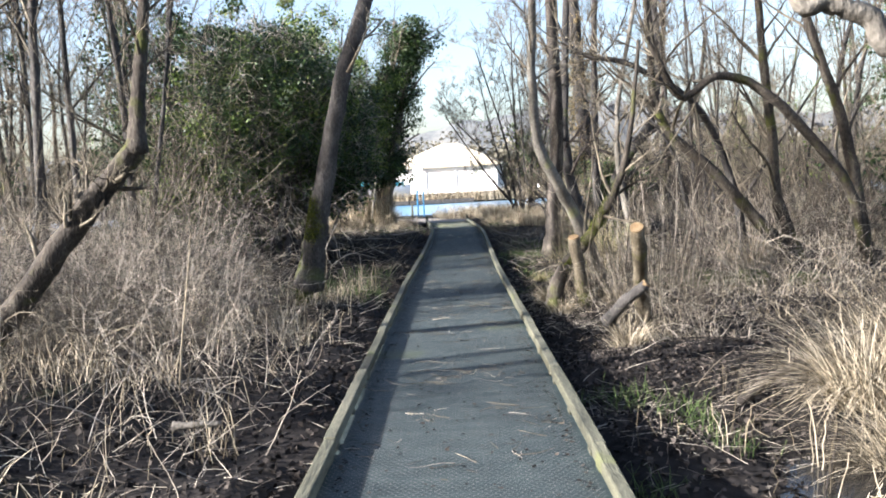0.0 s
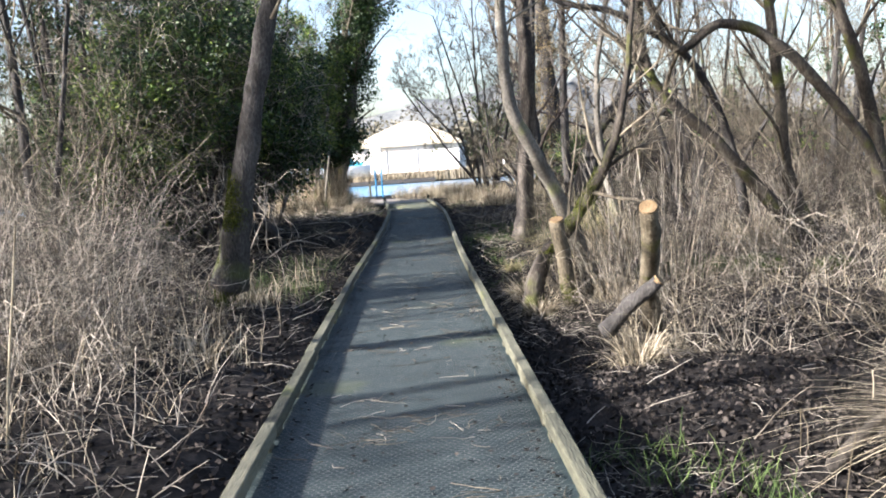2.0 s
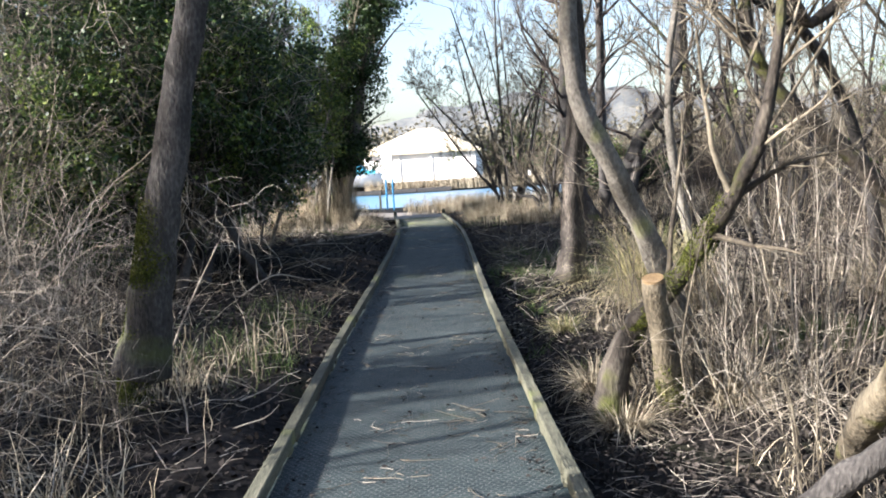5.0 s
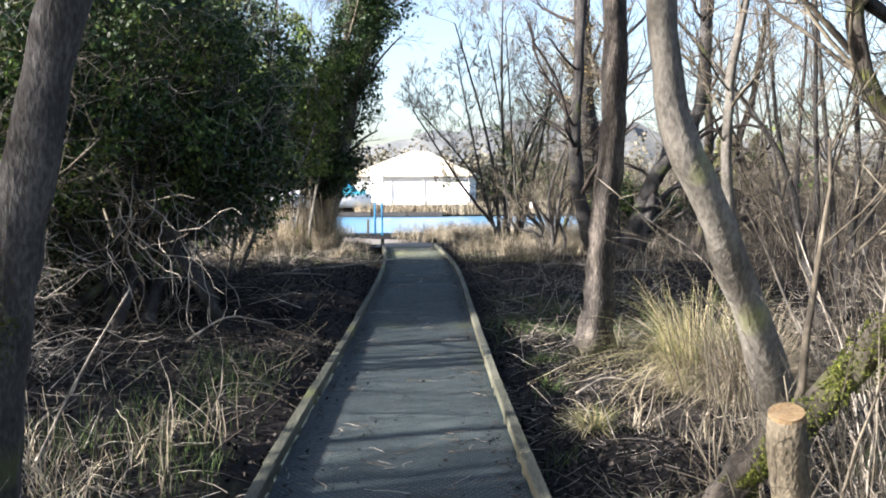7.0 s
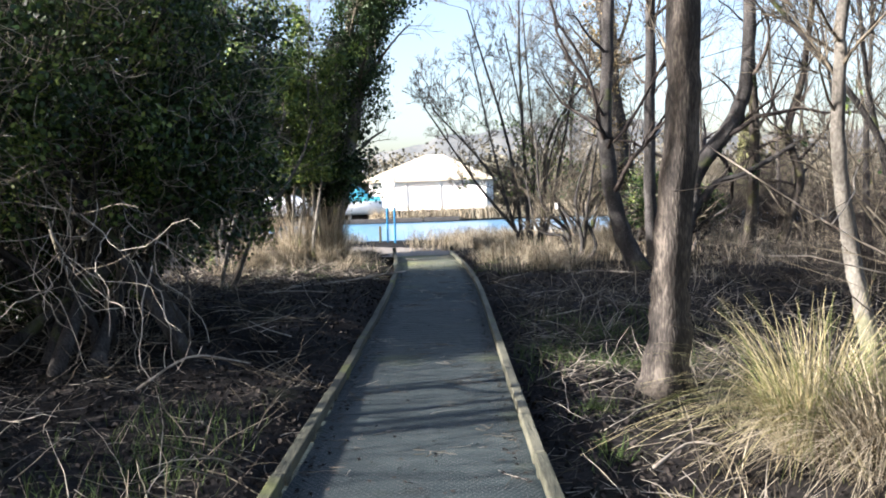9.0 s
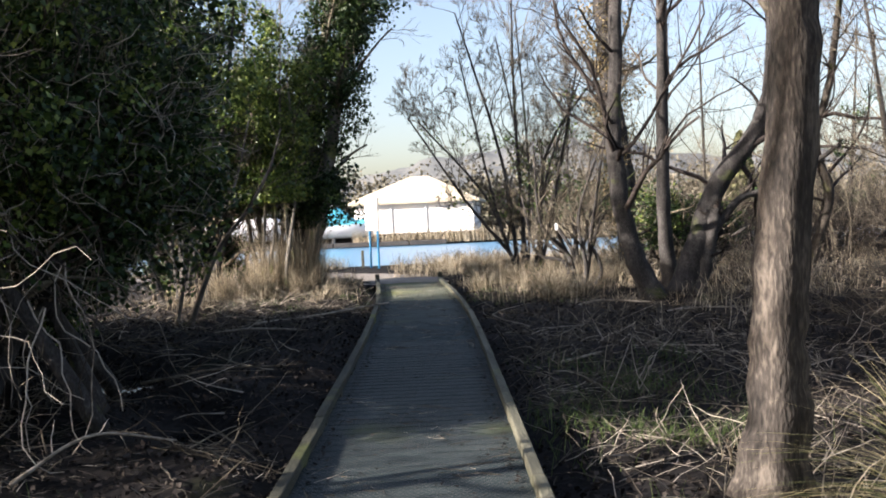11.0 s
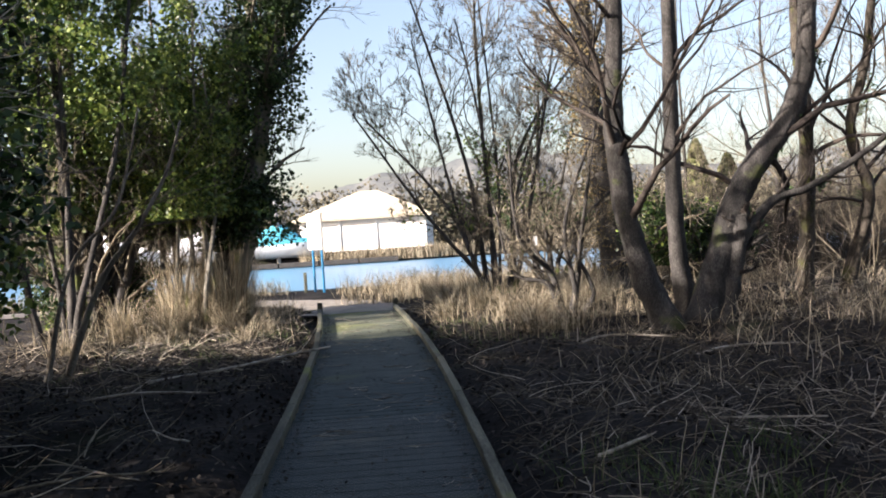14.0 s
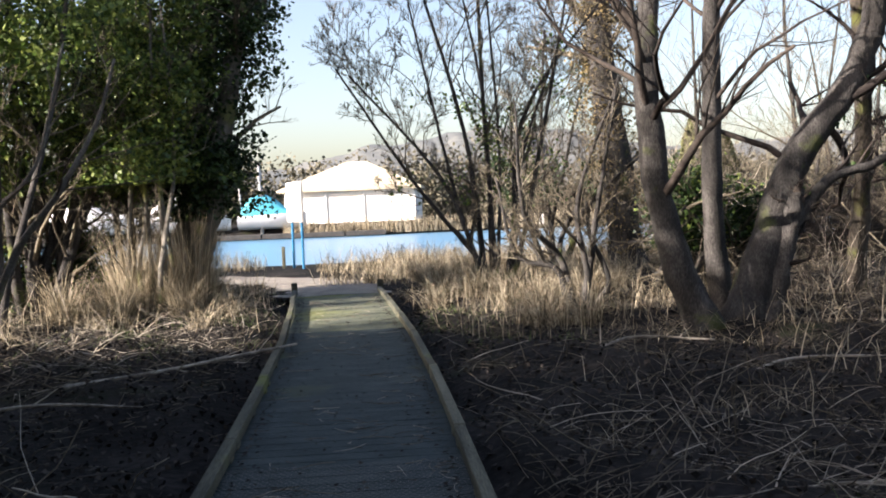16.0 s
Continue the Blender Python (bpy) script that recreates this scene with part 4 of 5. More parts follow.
def boat(label, at, length, cover):
    e = thing("motor_boat", label, "boat", at, "moored boats")
    x, y, z = at
    n = 12
    V, F = [], []
    for i in range(n):
        u = i / (n - 1)
        w = 0.95 * math.sqrt(max(0.02, 1 - max(0, (u - 0.45) / 0.55) ** 2.2))
        for a, b in ((-1, 1.0 + 0.2 * u), (-0.85, 0.3), (0, 0.0), (0.85, 0.3), (1, 1.0 + 0.2 * u)):
            V.append((x + (u - 0.5) * length, y + a * w, z + b))
    i = np.arange(n * 5).reshape(n, 5)
    F = np.stack([i[:-1, :-1], i[1:, :-1], i[1:, 1:], i[:-1, 1:]], -1).reshape(-1, 4)
    part("hull", mesh_of("hull", V, F, HULL), e)
    V = []
    for k in range(n):
        u = k / (n - 1)
        for a in np.linspace(0, np.pi, 7):
            V.append((x + (u - 0.55) * length * 0.8, y + math.cos(a) * 0.88 * (1 - 0.3 * u), z + 1.0 + math.sin(a) * (0.5 + 1.1 * math.sin(math.pi * min(1, u * 1.1 + 0.1)))))
    i = np.arange(n * 7).reshape(n, 7)
    F = np.stack([i[:-1, :-1], i[1:, :-1], i[1:, 1:], i[:-1, 1:]], -1).reshape(-1, 4)
    part("cover", mesh_of("cover", V, F, cover), e)


boat("white motor boat under a turquoise cover", (-6.9, 90.2, 0.5), 5.0, COVER)
boat("white motor boat with a white canopy", (-13.0, 90.4, 0.5), 6.0, HULL)
boat("white cabin boat moored by the far bank", (-20.0, 90.4, 0.5), 6.5, HULL)


def quay():
    e = thing("quay", "dark timber quay along the far bank", "quay", (-12, 88.5, -0.3))
    for k in range(9):
        part("board", from_bm("board", box_bm((2.9, 1.2, 0.35), (-24 + k * 3.0, 88.4, -0.02), 0.02), DARK), e)


quay()


def mast(x, y, h, r):
    e = thing("pole", "grey timber pole standing by the boats", "pole", (x, y, 0.5))
    P, R = stem([(x, y, -0.4), (x + 0.05, y, h * 0.5), (x - 0.05, y, h)], r, r * 0.8, 8, 0.02, 0.0)
    part("shaft", trunk_mesh("shaft", P, R, GREY, 8), e)


mast(-7.7, 90.0, 5.4, 0.16)
mast(-9.3, 91.0, 3.6, 0.1)


def sign():
    e = thing("notice_board", "white notice board on two blue posts at the water's edge", "sign", (-1.75, 44.1, 0.1))
    for dx, dy in ((-0.14, 0.35), (0.16, -0.35)):
        bm = bmesh.new()
        bmesh.ops.create_cone(bm, cap_ends=True, segments=12, radius1=0.035, radius2=0.035, depth=2.4)
        bmesh.ops.translate(bm, vec=(-1.75 + dx, 44.1 + dy, 1.2), verts=bm.verts)
        part("post", from_bm("post", bm, BLUE), e, "blue painted steel post")
    ang = math.atan2(-0.7, 0.3)
    part("panel", from_bm("panel", box_bm((1.15, 0.04, 1.05), (-1.79, 44.08, 1.86), 0.01, ang), WHITE), e)
    part("back_frame", from_bm("back_frame", box_bm((1.19, 0.03, 1.09), (-1.758, 44.095, 1.86), 0.01, ang), GREY), e, "grey metal rim")


sign()
stub = thing("mooring_post", "short pale timber mooring post", "post", (-2.15, 44.3, 0.05))
part("shaft", from_bm("shaft", box_bm((0.09, 0.09, 0.62), (-2.15, 44.3, 0.38), 0.015), KERB), stub)


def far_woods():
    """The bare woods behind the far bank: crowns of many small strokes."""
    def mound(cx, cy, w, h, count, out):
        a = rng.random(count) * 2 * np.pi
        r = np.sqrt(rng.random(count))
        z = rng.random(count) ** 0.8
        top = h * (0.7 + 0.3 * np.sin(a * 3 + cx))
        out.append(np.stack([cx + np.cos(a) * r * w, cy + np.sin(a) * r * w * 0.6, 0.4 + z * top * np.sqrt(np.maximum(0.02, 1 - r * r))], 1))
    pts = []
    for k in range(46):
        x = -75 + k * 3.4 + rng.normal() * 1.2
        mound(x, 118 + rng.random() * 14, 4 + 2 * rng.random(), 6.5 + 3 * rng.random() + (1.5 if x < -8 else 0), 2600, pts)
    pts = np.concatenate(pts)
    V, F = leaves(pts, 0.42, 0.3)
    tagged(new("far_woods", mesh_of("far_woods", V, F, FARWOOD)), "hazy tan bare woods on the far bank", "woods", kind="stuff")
    for x, y, h in ((33.0, 112, 9.0), (37.0, 114, 7.5)):
        e = thing("conifer", "yellow-green conifer beyond the river", "tree", (x, y, 0.4))
        P, R = stem([(x, y, 0.3), (x, y, h * 0.5), (x, y, h * 0.95)], 0.2, 0.05, 8)
        part("trunk", trunk_mesh("trunk", P, R, BARK, 8), e)
        z = rng.random(2600)
        a = rng.random(2600) * 2 * np.pi
        w = 2.2 * (1 - z) ** 0.6 * (0.6 + 0.4 * rng.random(2600))
        V, F = leaves(np.stack([x + np.cos(a) * w, y + np.sin(a) * w, 0.6 + z * h], 1), 0.5)
        part("crown", mesh_of("crown", V, F, CONIFER), e)


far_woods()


def far_hill():
    """A low wooded ridge, far behind the river."""
    xs_, rows_ = np.linspace(-420, 520, 190), 7
    crest = 25 + 7 * np.sin(xs_ * 0.011 + 0.6) + 5 * np.sin(xs_ * 0.031) + 1.4 * np.abs(np.sin(xs_ * 0.27)) + 1.1 * rng.normal(size=190)
    V = np.stack([np.stack([xs_, 330 + 140 * u + 0 * xs_, -1 + (crest + 1) * np.sin(u * np.pi / 2) + (0.9 * rng.normal(size=190) if 0 < u < 1 else 0)], 1) for u in np.linspace(0, 1, rows_)])
    i = np.arange(rows_ * 190).reshape(rows_, 190)
    F = np.stack([i[:-1, :-1], i[:-1, 1:], i[1:, 1:], i[1:, :-1]], -1).reshape(-1, 4)
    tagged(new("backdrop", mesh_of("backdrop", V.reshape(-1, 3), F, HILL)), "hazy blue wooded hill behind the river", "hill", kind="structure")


far_hill()

# ---------------------------------------------------------------- undergrowth
def off_path(x, y, gap):
    l, r = way(y)
    ok = np.where(y < 36.0, np.maximum(l - x, x - r) > gap, True)
    d = np.hypot(x + 1.6 + (y < 39) * 0.8, (y - 39) * 0.6)
    return ok & ~((y >= 35) & (d < 1.6)) & (y < 46) & ~((y > 39.3) & (y < 43.3) & (x < -1.2))


def sown(count, box, gap, clump=0.0, size=0.3, bare=0.7):
    x = box[0] + (box[1] - box[0]) * rng.random(count)
    y = box[2] + (box[3] - box[2]) * rng.random(count)
    if clump:
        k = max(1, int(count * clump))
        i = rng.integers(0, k, count)
        x, y = x[i] + rng.normal(size=count) * size, y[i] + rng.normal(size=count) * size
    ok = off_path(x, y, gap) & ~((((x - 2.0) / 1.2) ** 2 + ((y - 8.8) / 1.9) ** 2 < 1) & (rng.random(count) < bare))    # bare wet soil by the bog pool
    return np.stack([x[ok], y[ok], ground(x[ok], y[ok]) - 0.02], 1)


def stuff(name, label, category, pieces, mat):
    V, F = joined(pieces)
    return tagged(new(name, mesh_of(name, V, F, mat)), label, category, kind="stuff")


stuff("dead_grass", "dry straw-coloured grass and reed stalks", "grass",
      [blades(sown(4000, (-9, -0.8, 3, 15.5), 0.75, 0.025, 0.14), 0.42, 0.011, 0.35, 0.45),
       blades(sown(2200, (0.8, 8, 8.5, 19), 0.9, 0.03, 0.14), 0.36, 0.01, 0.4, 0.5),
       blades(sown(260, (0.9, 5, 20, 29), 0.8, 0.04, 0.25), 0.3, 0.007, 0.5, 0.5),
       blades(sown(3600, (1.1, 4.6, 29.8, 36), 0.4, 0.005, 0.12), 0.7, 0.011, 0.45, 0.8, 5),
       blades(sown(1900, (-5, -1.6, 31, 38), 0.5, 0.008, 0.12), 0.5, 0.01, 0.35, 0.8, 5),
       blades(sown(9000, (-1.0, 9, 37, 45.5), 0.3, 0.012, 0.25), 0.65, 0.014, 0.3, 0.6),
       blades(sown(5000, (-20, -3, 43.4, 45.8), 0.3, 0.05, 0.3), 0.5, 0.015, 0.2, 0.35),
       blades(sown(3000, (4, 14, 26, 44), 0.3, 0.03, 0.4), 0.45, 0.012, 0.3, 0.5)], STRAW)
stuff("far_reeds", "pale reeds along the far bank", "reeds",
      [blades(np.stack([-6 + 26 * rng.random(5000), 88.5 + 2.5 * rng.random(5000), np.full(5000, -0.1)], 1), 1.1, 0.04, 0.1, 0.2)], STRAW)
stuff("green_grass", "short fresh green grass in patches", "grass",
      [blades(sown(1500, (0.8, 2.6, 19.0, 22.5), 0.12, 0.03, 0.22), 0.22, 0.007, 0.4, 0.5),
       blades(sown(900, (0.8, 1.6, 2, 18), 0.1, 0.02, 0.1), 0.2, 0.007, 0.4, 0.5),
       blades(sown(1500, (-5, -0.9, 28.5, 36), 0.1, 0.03, 0.2), 0.14, 0.008, 0.4, 0.6),
       blades(sown(900, (0.7, 3.5, 28.5, 36), 0.1, 0.03, 0.2), 0.16, 0.008, 0.4, 0.6),
       blades(sown(900, (-2.4, -0.9, 13, 18), 0.3, 0.03, 0.2), 0.25, 0.007, 0.3, 0.4)], GREEN)
stuff("leaf_litter", "dark fallen leaves over the wet soil", "leaves",
      [leaves(sown(40000, (-6, 5, 2, 20), 0.03, bare=0.1) + np.array([0, 0, 0.035]), 0.042, 0.9, 0.8),
       leaves(sown(15000, (0.7, 3.6, 5.5, 15), 0.03, bare=0.0) + np.array([0, 0, 0.04]), 0.028, 0.9, 0.8),
       leaves(sown(26000, (-6, 6, 20, 36), 0.03) + np.array([0, 0, 0.035]), 0.042, 0.9, 0.8)], LITTER)


def sticks(count, box, gap, length, r, lift, stand=0.0, n=6):
    b = sown(count, box, gap, 0.12, 0.3)
    m = len(b)
    h = rng.random(m) * 2 * np.pi
    d = np.stack([np.cos(h), np.sin(h), lift * rng.random(m) + stand * rng.random(m) ** 3], 1)
    d /= np.linalg.norm(d, axis=1, keepdims=True)
    ln = length * (0.4 + 0.9 * rng.random(m))
    Q = [b + np.array([0, 0, 0.03])]
    for _ in range(n - 1):
        d = d + rng.normal(size=d.shape) * 0.13
        d[:, 2] -= 0.05
        d /= np.linalg.norm(d, axis=1, keepdims=True)
        nx = Q[-1] + d * (ln / (n - 1))[:, None]
        nx[:, 2] = np.maximum(nx[:, 2], ground(nx[:, 0], nx[:, 1]) + 0.015)
        Q.append(nx)
    Q = np.stack(Q, 1)
    l, rr = way(Q[..., 1])
    over = (np.maximum(l - Q[..., 0], Q[..., 0] - rr) < 0.02).any(1)
    Q = Q[~over]
    return tubes(Q, np.broadcast_to(np.linspace(1, 0.45, n), Q.shape[:2]) * r * (0.5 + rng.random((len(Q), 1))), 3)


stuff("fallen_twigs", "pale dry twigs and bent stalks on the ground", "twigs",
      [sticks(2300, (-8, -0.9, 3, 17), 0.45, 0.5, 0.0038, 0.7, 2.0), sticks(1100, (0.8, 7, 3, 19), 0.35, 0.45, 0.0038, 0.6, 1.5),
       sticks(260, (-6, -1, 19, 36), 0.12, 0.7, 0.006, 0.4, 1.0), sticks(420, (0.8, 9, 19, 36), 0.12, 0.6, 0.0045, 0.4, 1.0),
       sticks(6000, (-7, 7, 3, 20), 0.05, 0.16, 0.003, 0.3, 0.0, 3), sticks(3200, (0.7, 3.4, 5, 15.5), 0.05, 0.2, 0.0019, 0.3, 0.3, 4),
       sticks(1000, (0.9, 7, 17.5, 25), 0.25, 0.45, 0.0036, 0.5, 0.9), sticks(500, (-4.5, -0.9, 27.5, 34), 0.15, 0.5, 0.0045, 0.4, 0.5)], TWIG_PALE)
stuff("fallen_twigs", "dark brown twigs strewn over the wood floor", "twigs",
      [sticks(900, (-6, -1, 16, 36), 0.12, 0.7, 0.006, 0.4, 1.0), sticks(2600, (0.8, 9, 19, 36), 0.12, 0.5, 0.0042, 0.4, 1.0), sticks(8000, (-7, 9, 16, 36), 0.05, 0.16, 0.003, 0.3, 0.0, 3)], TWIG)


def reeds(count, box, gap, h):
    """Standing dead stalks, many of them snapped over."""
    p = sown(count, box, gap, 0.08, 0.35)
    m = len(p)
    a = rng.random(m) * 2 * np.pi
    out = np.stack([np.cos(a), np.sin(a), 0 * a], 1)
    ln = h * (0.3 + rng.random((m, 1)))
    knee = p + np.array([0, 0, 1.0]) * ln * 0.6 + out * ln * 0.12 * rng.random((m, 1))
    snap = rng.random((m, 1)) < 0.45
    tip = np.where(snap, knee + out * ln * 0.35 - np.array([0, 0, 1.0]) * ln * (0.5 * rng.random((m, 1)) - 0.1), knee + np.array([0, 0, 1.0]) * ln * 0.4 + out * ln * 0.1)
    Q = np.stack([p, (p + knee) / 2 + rng.normal(size=p.shape) * 0.012, knee, (knee + tip) / 2 + rng.normal(size=p.shape) * 0.012, tip], 1)
    l, r = way(Q[..., 1])
    Q = Q[~((np.maximum(l - Q[..., 0], Q[..., 0] - r) < 0.02) & (Q[..., 1] < 36)).any(1)]
    return tubes(Q, np.broadcast_to(np.linspace(1, 0.6, 5), Q.shape[:2]) * 0.0034 * (0.6 + 0.8 * rng.random((len(Q), 1))), 4)


stuff("dead_reeds", "standing and snapped pale reed stalks in the bog", "reeds",
      [reeds(1500, (-8, -1.0, 3, 16), 0.5, 0.42), reeds(480, (2.4, 7, 3, 18), 0.5, 0.4), reeds(60, (0.9, 2.4, 3, 18), 0.15, 0.4), reeds(480, (0.9, 6, 29, 37), 0.3, 0.6), reeds(380, (-5, -1.6, 30, 38), 0.3, 0.55),
       reeds(90, (1, 7, 19, 29), 0.3, 0.4)], STRAW)


def tussock(label, x, y, r, h, count, mat, droop=0.7, lean=0.35):
    e = thing("grass_tussock", label, "grass", (x, y, float(ground(x, y))), "sedge tussocks")
    a = rng.random(count) * 2 * np.pi
    q = r * 0.45 * np.sqrt(rng.random(count))
    b = np.stack([x + np.cos(a) * q, y + np.sin(a) * q, ground(x + np.cos(a) * q, y + np.sin(a) * q) - 0.03], 1)
    V, F = blades(b, h, 0.009, lean, droop, 7, a + rng.normal(size=count) * 0.6)
    part("tuft", mesh_of("tuft", V, F, mat), e)
    n = count // 3
    V, F = blades(b[:n] * 1.0, h * 0.6, 0.009, 0.6, 1.1, 5)
    part("thatch", mesh_of("thatch", V, F, STRAW), e, "collapsed straw thatch")


tussock("tall half-green sedge tussock by a thin tree", 2.45, 16.6, 0.5, 1.15, 1100, SEDGE, 0.95, 0.13)
tussock("tall straw sedge tussock by a thin tree", 2.75, 16.1, 0.6, 0.9, 1700, STRAW, 0.95, 0.12)
tussock("straw tussock spilling over the bog", 2.75, 6.4, 0.6, 0.75, 1300, STRAW, 0.9)
tussock("low flattened straw tussock", 2.6, 5.4, 0.55, 0.6, 900, STRAW, 0.9)
tussock("straw tussock at the edge of the bog", 3.5, 7.3, 0.6, 0.8, 900, STRAW, 0.9)
tussock("small pale tussock near the boardwalk", 1.15, 12.6, 0.28, 0.4, 350, STRAW, 1.0)
tussock("small green tussock near the boardwalk", 1.25, 15.0, 0.18, 0.28, 220, SEDGE, 1.0)
tussock("small straw tussock under the mossy limb", 1.2, 11.75, 0.25, 0.36, 300, STRAW, 0.9)
tussock("small straw tussock round the sawn stem", 1.6, 9.25, 0.35, 0.4, 240, STRAW, 0.8)
tussock("straw tussock at the foot of the coppice", 1.95, 12.0, 0.35, 0.5, 450, STRAW, 0.9)
tussock("tall dry straw at the foot of the ivy tree", -3.0, 33.6, 0.35, 1.0, 700, STRAW, 0.5, 0.12)
tussock("tall dry straw at the foot of the ivy tree", -3.6, 33.2, 0.4, 0.9, 700, STRAW, 0.6, 0.15)
tussock("tall dry straw at the foot of the ivy tree", -2.5, 34.6, 0.3, 0.8, 500, STRAW, 0.6, 0.15)
tussock("tall dry stems hanging round the foot of the ivy tree", -2.75, 34.0, 0.9, 1.5, 1000, STRAW, 0.25, 0.07)
tussock("tall dry stems hanging round the foot of the ivy tree", -3.45, 33.7, 0.9, 1.4, 900, STRAW, 0.25, 0.08)
for x, y in ((-4.3, 32.7), (-3.5, 32.4), (-2.7, 33.2)):
    tussock("tall dry straw under the ivy-hung thorns", x, y, 0.4, 0.85, 520, STRAW, 0.6, 0.15)
tussock("straw tussock by the willow", 4.6, 15.2, 0.6, 0.8, 800, STRAW, 0.9)
for k, (x, y) in enumerate([(1.9, 33.5), (2.5, 33.0), (1.3, 35.2), (3.6, 33.6), (2.0, 36.5), (-2.6, 34.2), (-3.4, 34.0), (-2.9, 35.4), (-4.0, 35.2), (1.2, 37.6), (0.3, 40.5), (2.4, 39.5)]):
    tussock("sunlit straw-coloured tussock near the river", x, y, 0.4, 0.7, 420, STRAW, 0.6)

# ---------------------------------------------------------------- boardwalk
board = thing("boardwalk", "weathered plank boardwalk with raised timber edges and wire mesh", "boardwalk", (0, 0, 0), kind="structure")
pitch_ = 0.152
y = -3.5
shared = {}
while y < 35.1:
    l, r = way(y)
    w = round(float(r - l) - 0.02, 2)
    if w not in shared:
        bm = bmesh.new()
        bmesh.ops.create_cube(bm, size=1)
        bmesh.ops.scale(bm, vec=(w, pitch_ - 0.0006, 0.04), verts=bm.verts)
        shared[w] = from_bm("plank", bm, PLANK)
    # the sunny end: mossy planks, with the sunlight put into their lighter colour
    if y > 29.2 + rng.random() * 1.2:
        if ("mossy", w) not in shared:
            bm = bmesh.new()
            bmesh.ops.create_cube(bm, size=1)
            bmesh.ops.scale(bm, vec=(w, pitch_ - 0.0006, 0.04), verts=bm.verts)
            shared["mossy", w] = from_bm("plank", bm, PLANK_MOSSY_SUNLIT)
        p = new("plank", shared["mossy", w])
    else:
        p = new("plank", shared[w])
    p.parent = board
    p.location = ((l + r) / 2 + rng.normal() * 0.004, y, float(deck_z(y)) - 0.02 + rng.normal() * 0.0003)
    p.rotation_euler = (rng.normal() * 0.0003, rng.normal() * 0.0003, rng.normal() * 0.001)
    y += pitch_


def rail(side):
    """The raised edge: lengths of timber, each slightly out of line, on spacer blocks."""
    y = -3.4
    while y < 35.0:
        ln = min(1.9 + 0.5 * rng.random(), 35.25 - y)
        a, b = way(y)[side], way(y + ln)[side]
        mid, ang = (a + b) / 2, math.atan2(-(b - a), ln)
        za, zb = float(deck_z(y)), float(deck_z(y + ln))
        bm = box_bm((0.07, ln - 0.006, 0.075), (0, 0, 0), 0.006)
        ob = part("edge_rail", from_bm("edge_rail", bm, KERB), board)
        inset = 0.04 if side == 0 else -0.04
        ob.location = (mid + inset + rng.normal() * 0.004, y + ln / 2, (za + zb) / 2 + 0.062 + rng.normal() * 0.003)
        ob.rotation_euler = (math.atan2(zb - za, ln), 0, ang + rng.normal() * 0.002)
        for q in (0.15, ln - 0.15, ln / 2):
            s = part("spacer", from_bm("spacer", box_bm((0.068, 0.12, 0.026), (0, 0, 0), 0.002), KERB), board)
            s.location = (a + (b - a) * q / ln + inset, y + q, float(deck_z(y + q)) + 0.012)
        y += ln


rail(0)
rail(1)
for side in (0, 1):
    yy = 35.15
    s = part("end_post", from_bm("end_post", box_bm((0.1, 0.1, 0.42), (0, 0, 0), 0.01), KERB), board)
    s.location = (float(way(yy)[side]) + (0.03 if side == 0 else -0.03), yy + 0.1, 0.14)
for x in (-0.6, 0.45):
    q = np.linspace(-3.5, 35, 16)
    for k in range(15):
        ln = q[k + 1] - q[k]
        b = part("bearer", from_bm("bearer", box_bm((0.08, ln, 0.12), (0, 0, 0), 0), DARK), board)
        c = (sum(way((q[k] + q[k + 1]) / 2)) / 2)
        b.location = (float(c) + x, (q[k] + q[k + 1]) / 2, float(min(deck_z(q[k]), deck_z(q[k + 1]))) - 0.105)


def wire(y0, y1):
    """Hexagonal wire netting stapled on the planks."""
    cell = 0.042
    ny, nx = int((y1 - y0) / (cell * 0.75)), 33
    segs = []
    for j in range(ny):
        yy = y0 + j * cell * 0.75
        off = (j % 2) * cell / 2
        x = np.arange(nx) * cell - nx * cell / 2 + off
        segs.append(np.stack([x, np.full(nx, yy), x, np.full(nx, yy + cell * 0.45)], 1))
        segs.append(np.stack([x, np.full(nx, yy + cell * 0.45), x + cell / 2, np.full(nx, yy + cell * 0.75)], 1))
        segs.append(np.stack([x, np.full(nx, yy + cell * 0.45), x - cell / 2, np.full(nx, yy + cell * 0.75)], 1))
    S = np.concatenate(segs)
    a = np.stack([S[:, 0], S[:, 1]], 1)
    b = np.stack([S[:, 2], S[:, 3]], 1)
    d = b - a
    d /= np.linalg.norm(d, axis=1, keepdims=True)
    s = np.stack([-d[:, 1], d[:, 0]], 1) * 0.0013
    V = np.stack([a - s, a + s, b + s, b - s], 1)
    c = (way(V[..., 1])[0] + way(V[..., 1])[1]) / 2
    z = deck_z(V[..., 1]) + 0.006
    V = np.stack([V[..., 0] + c, V[..., 1], z], -1).reshape(-1, 3)
    return V, np.arange(len(V)).reshape(-1, 4)


V, F = wire(2.5, 24)
ob = part("wire_netting", mesh_of("wire_netting", V, F, WIRE), board, "rusty grey wire netting")
tagged(ob, kind="stuff")


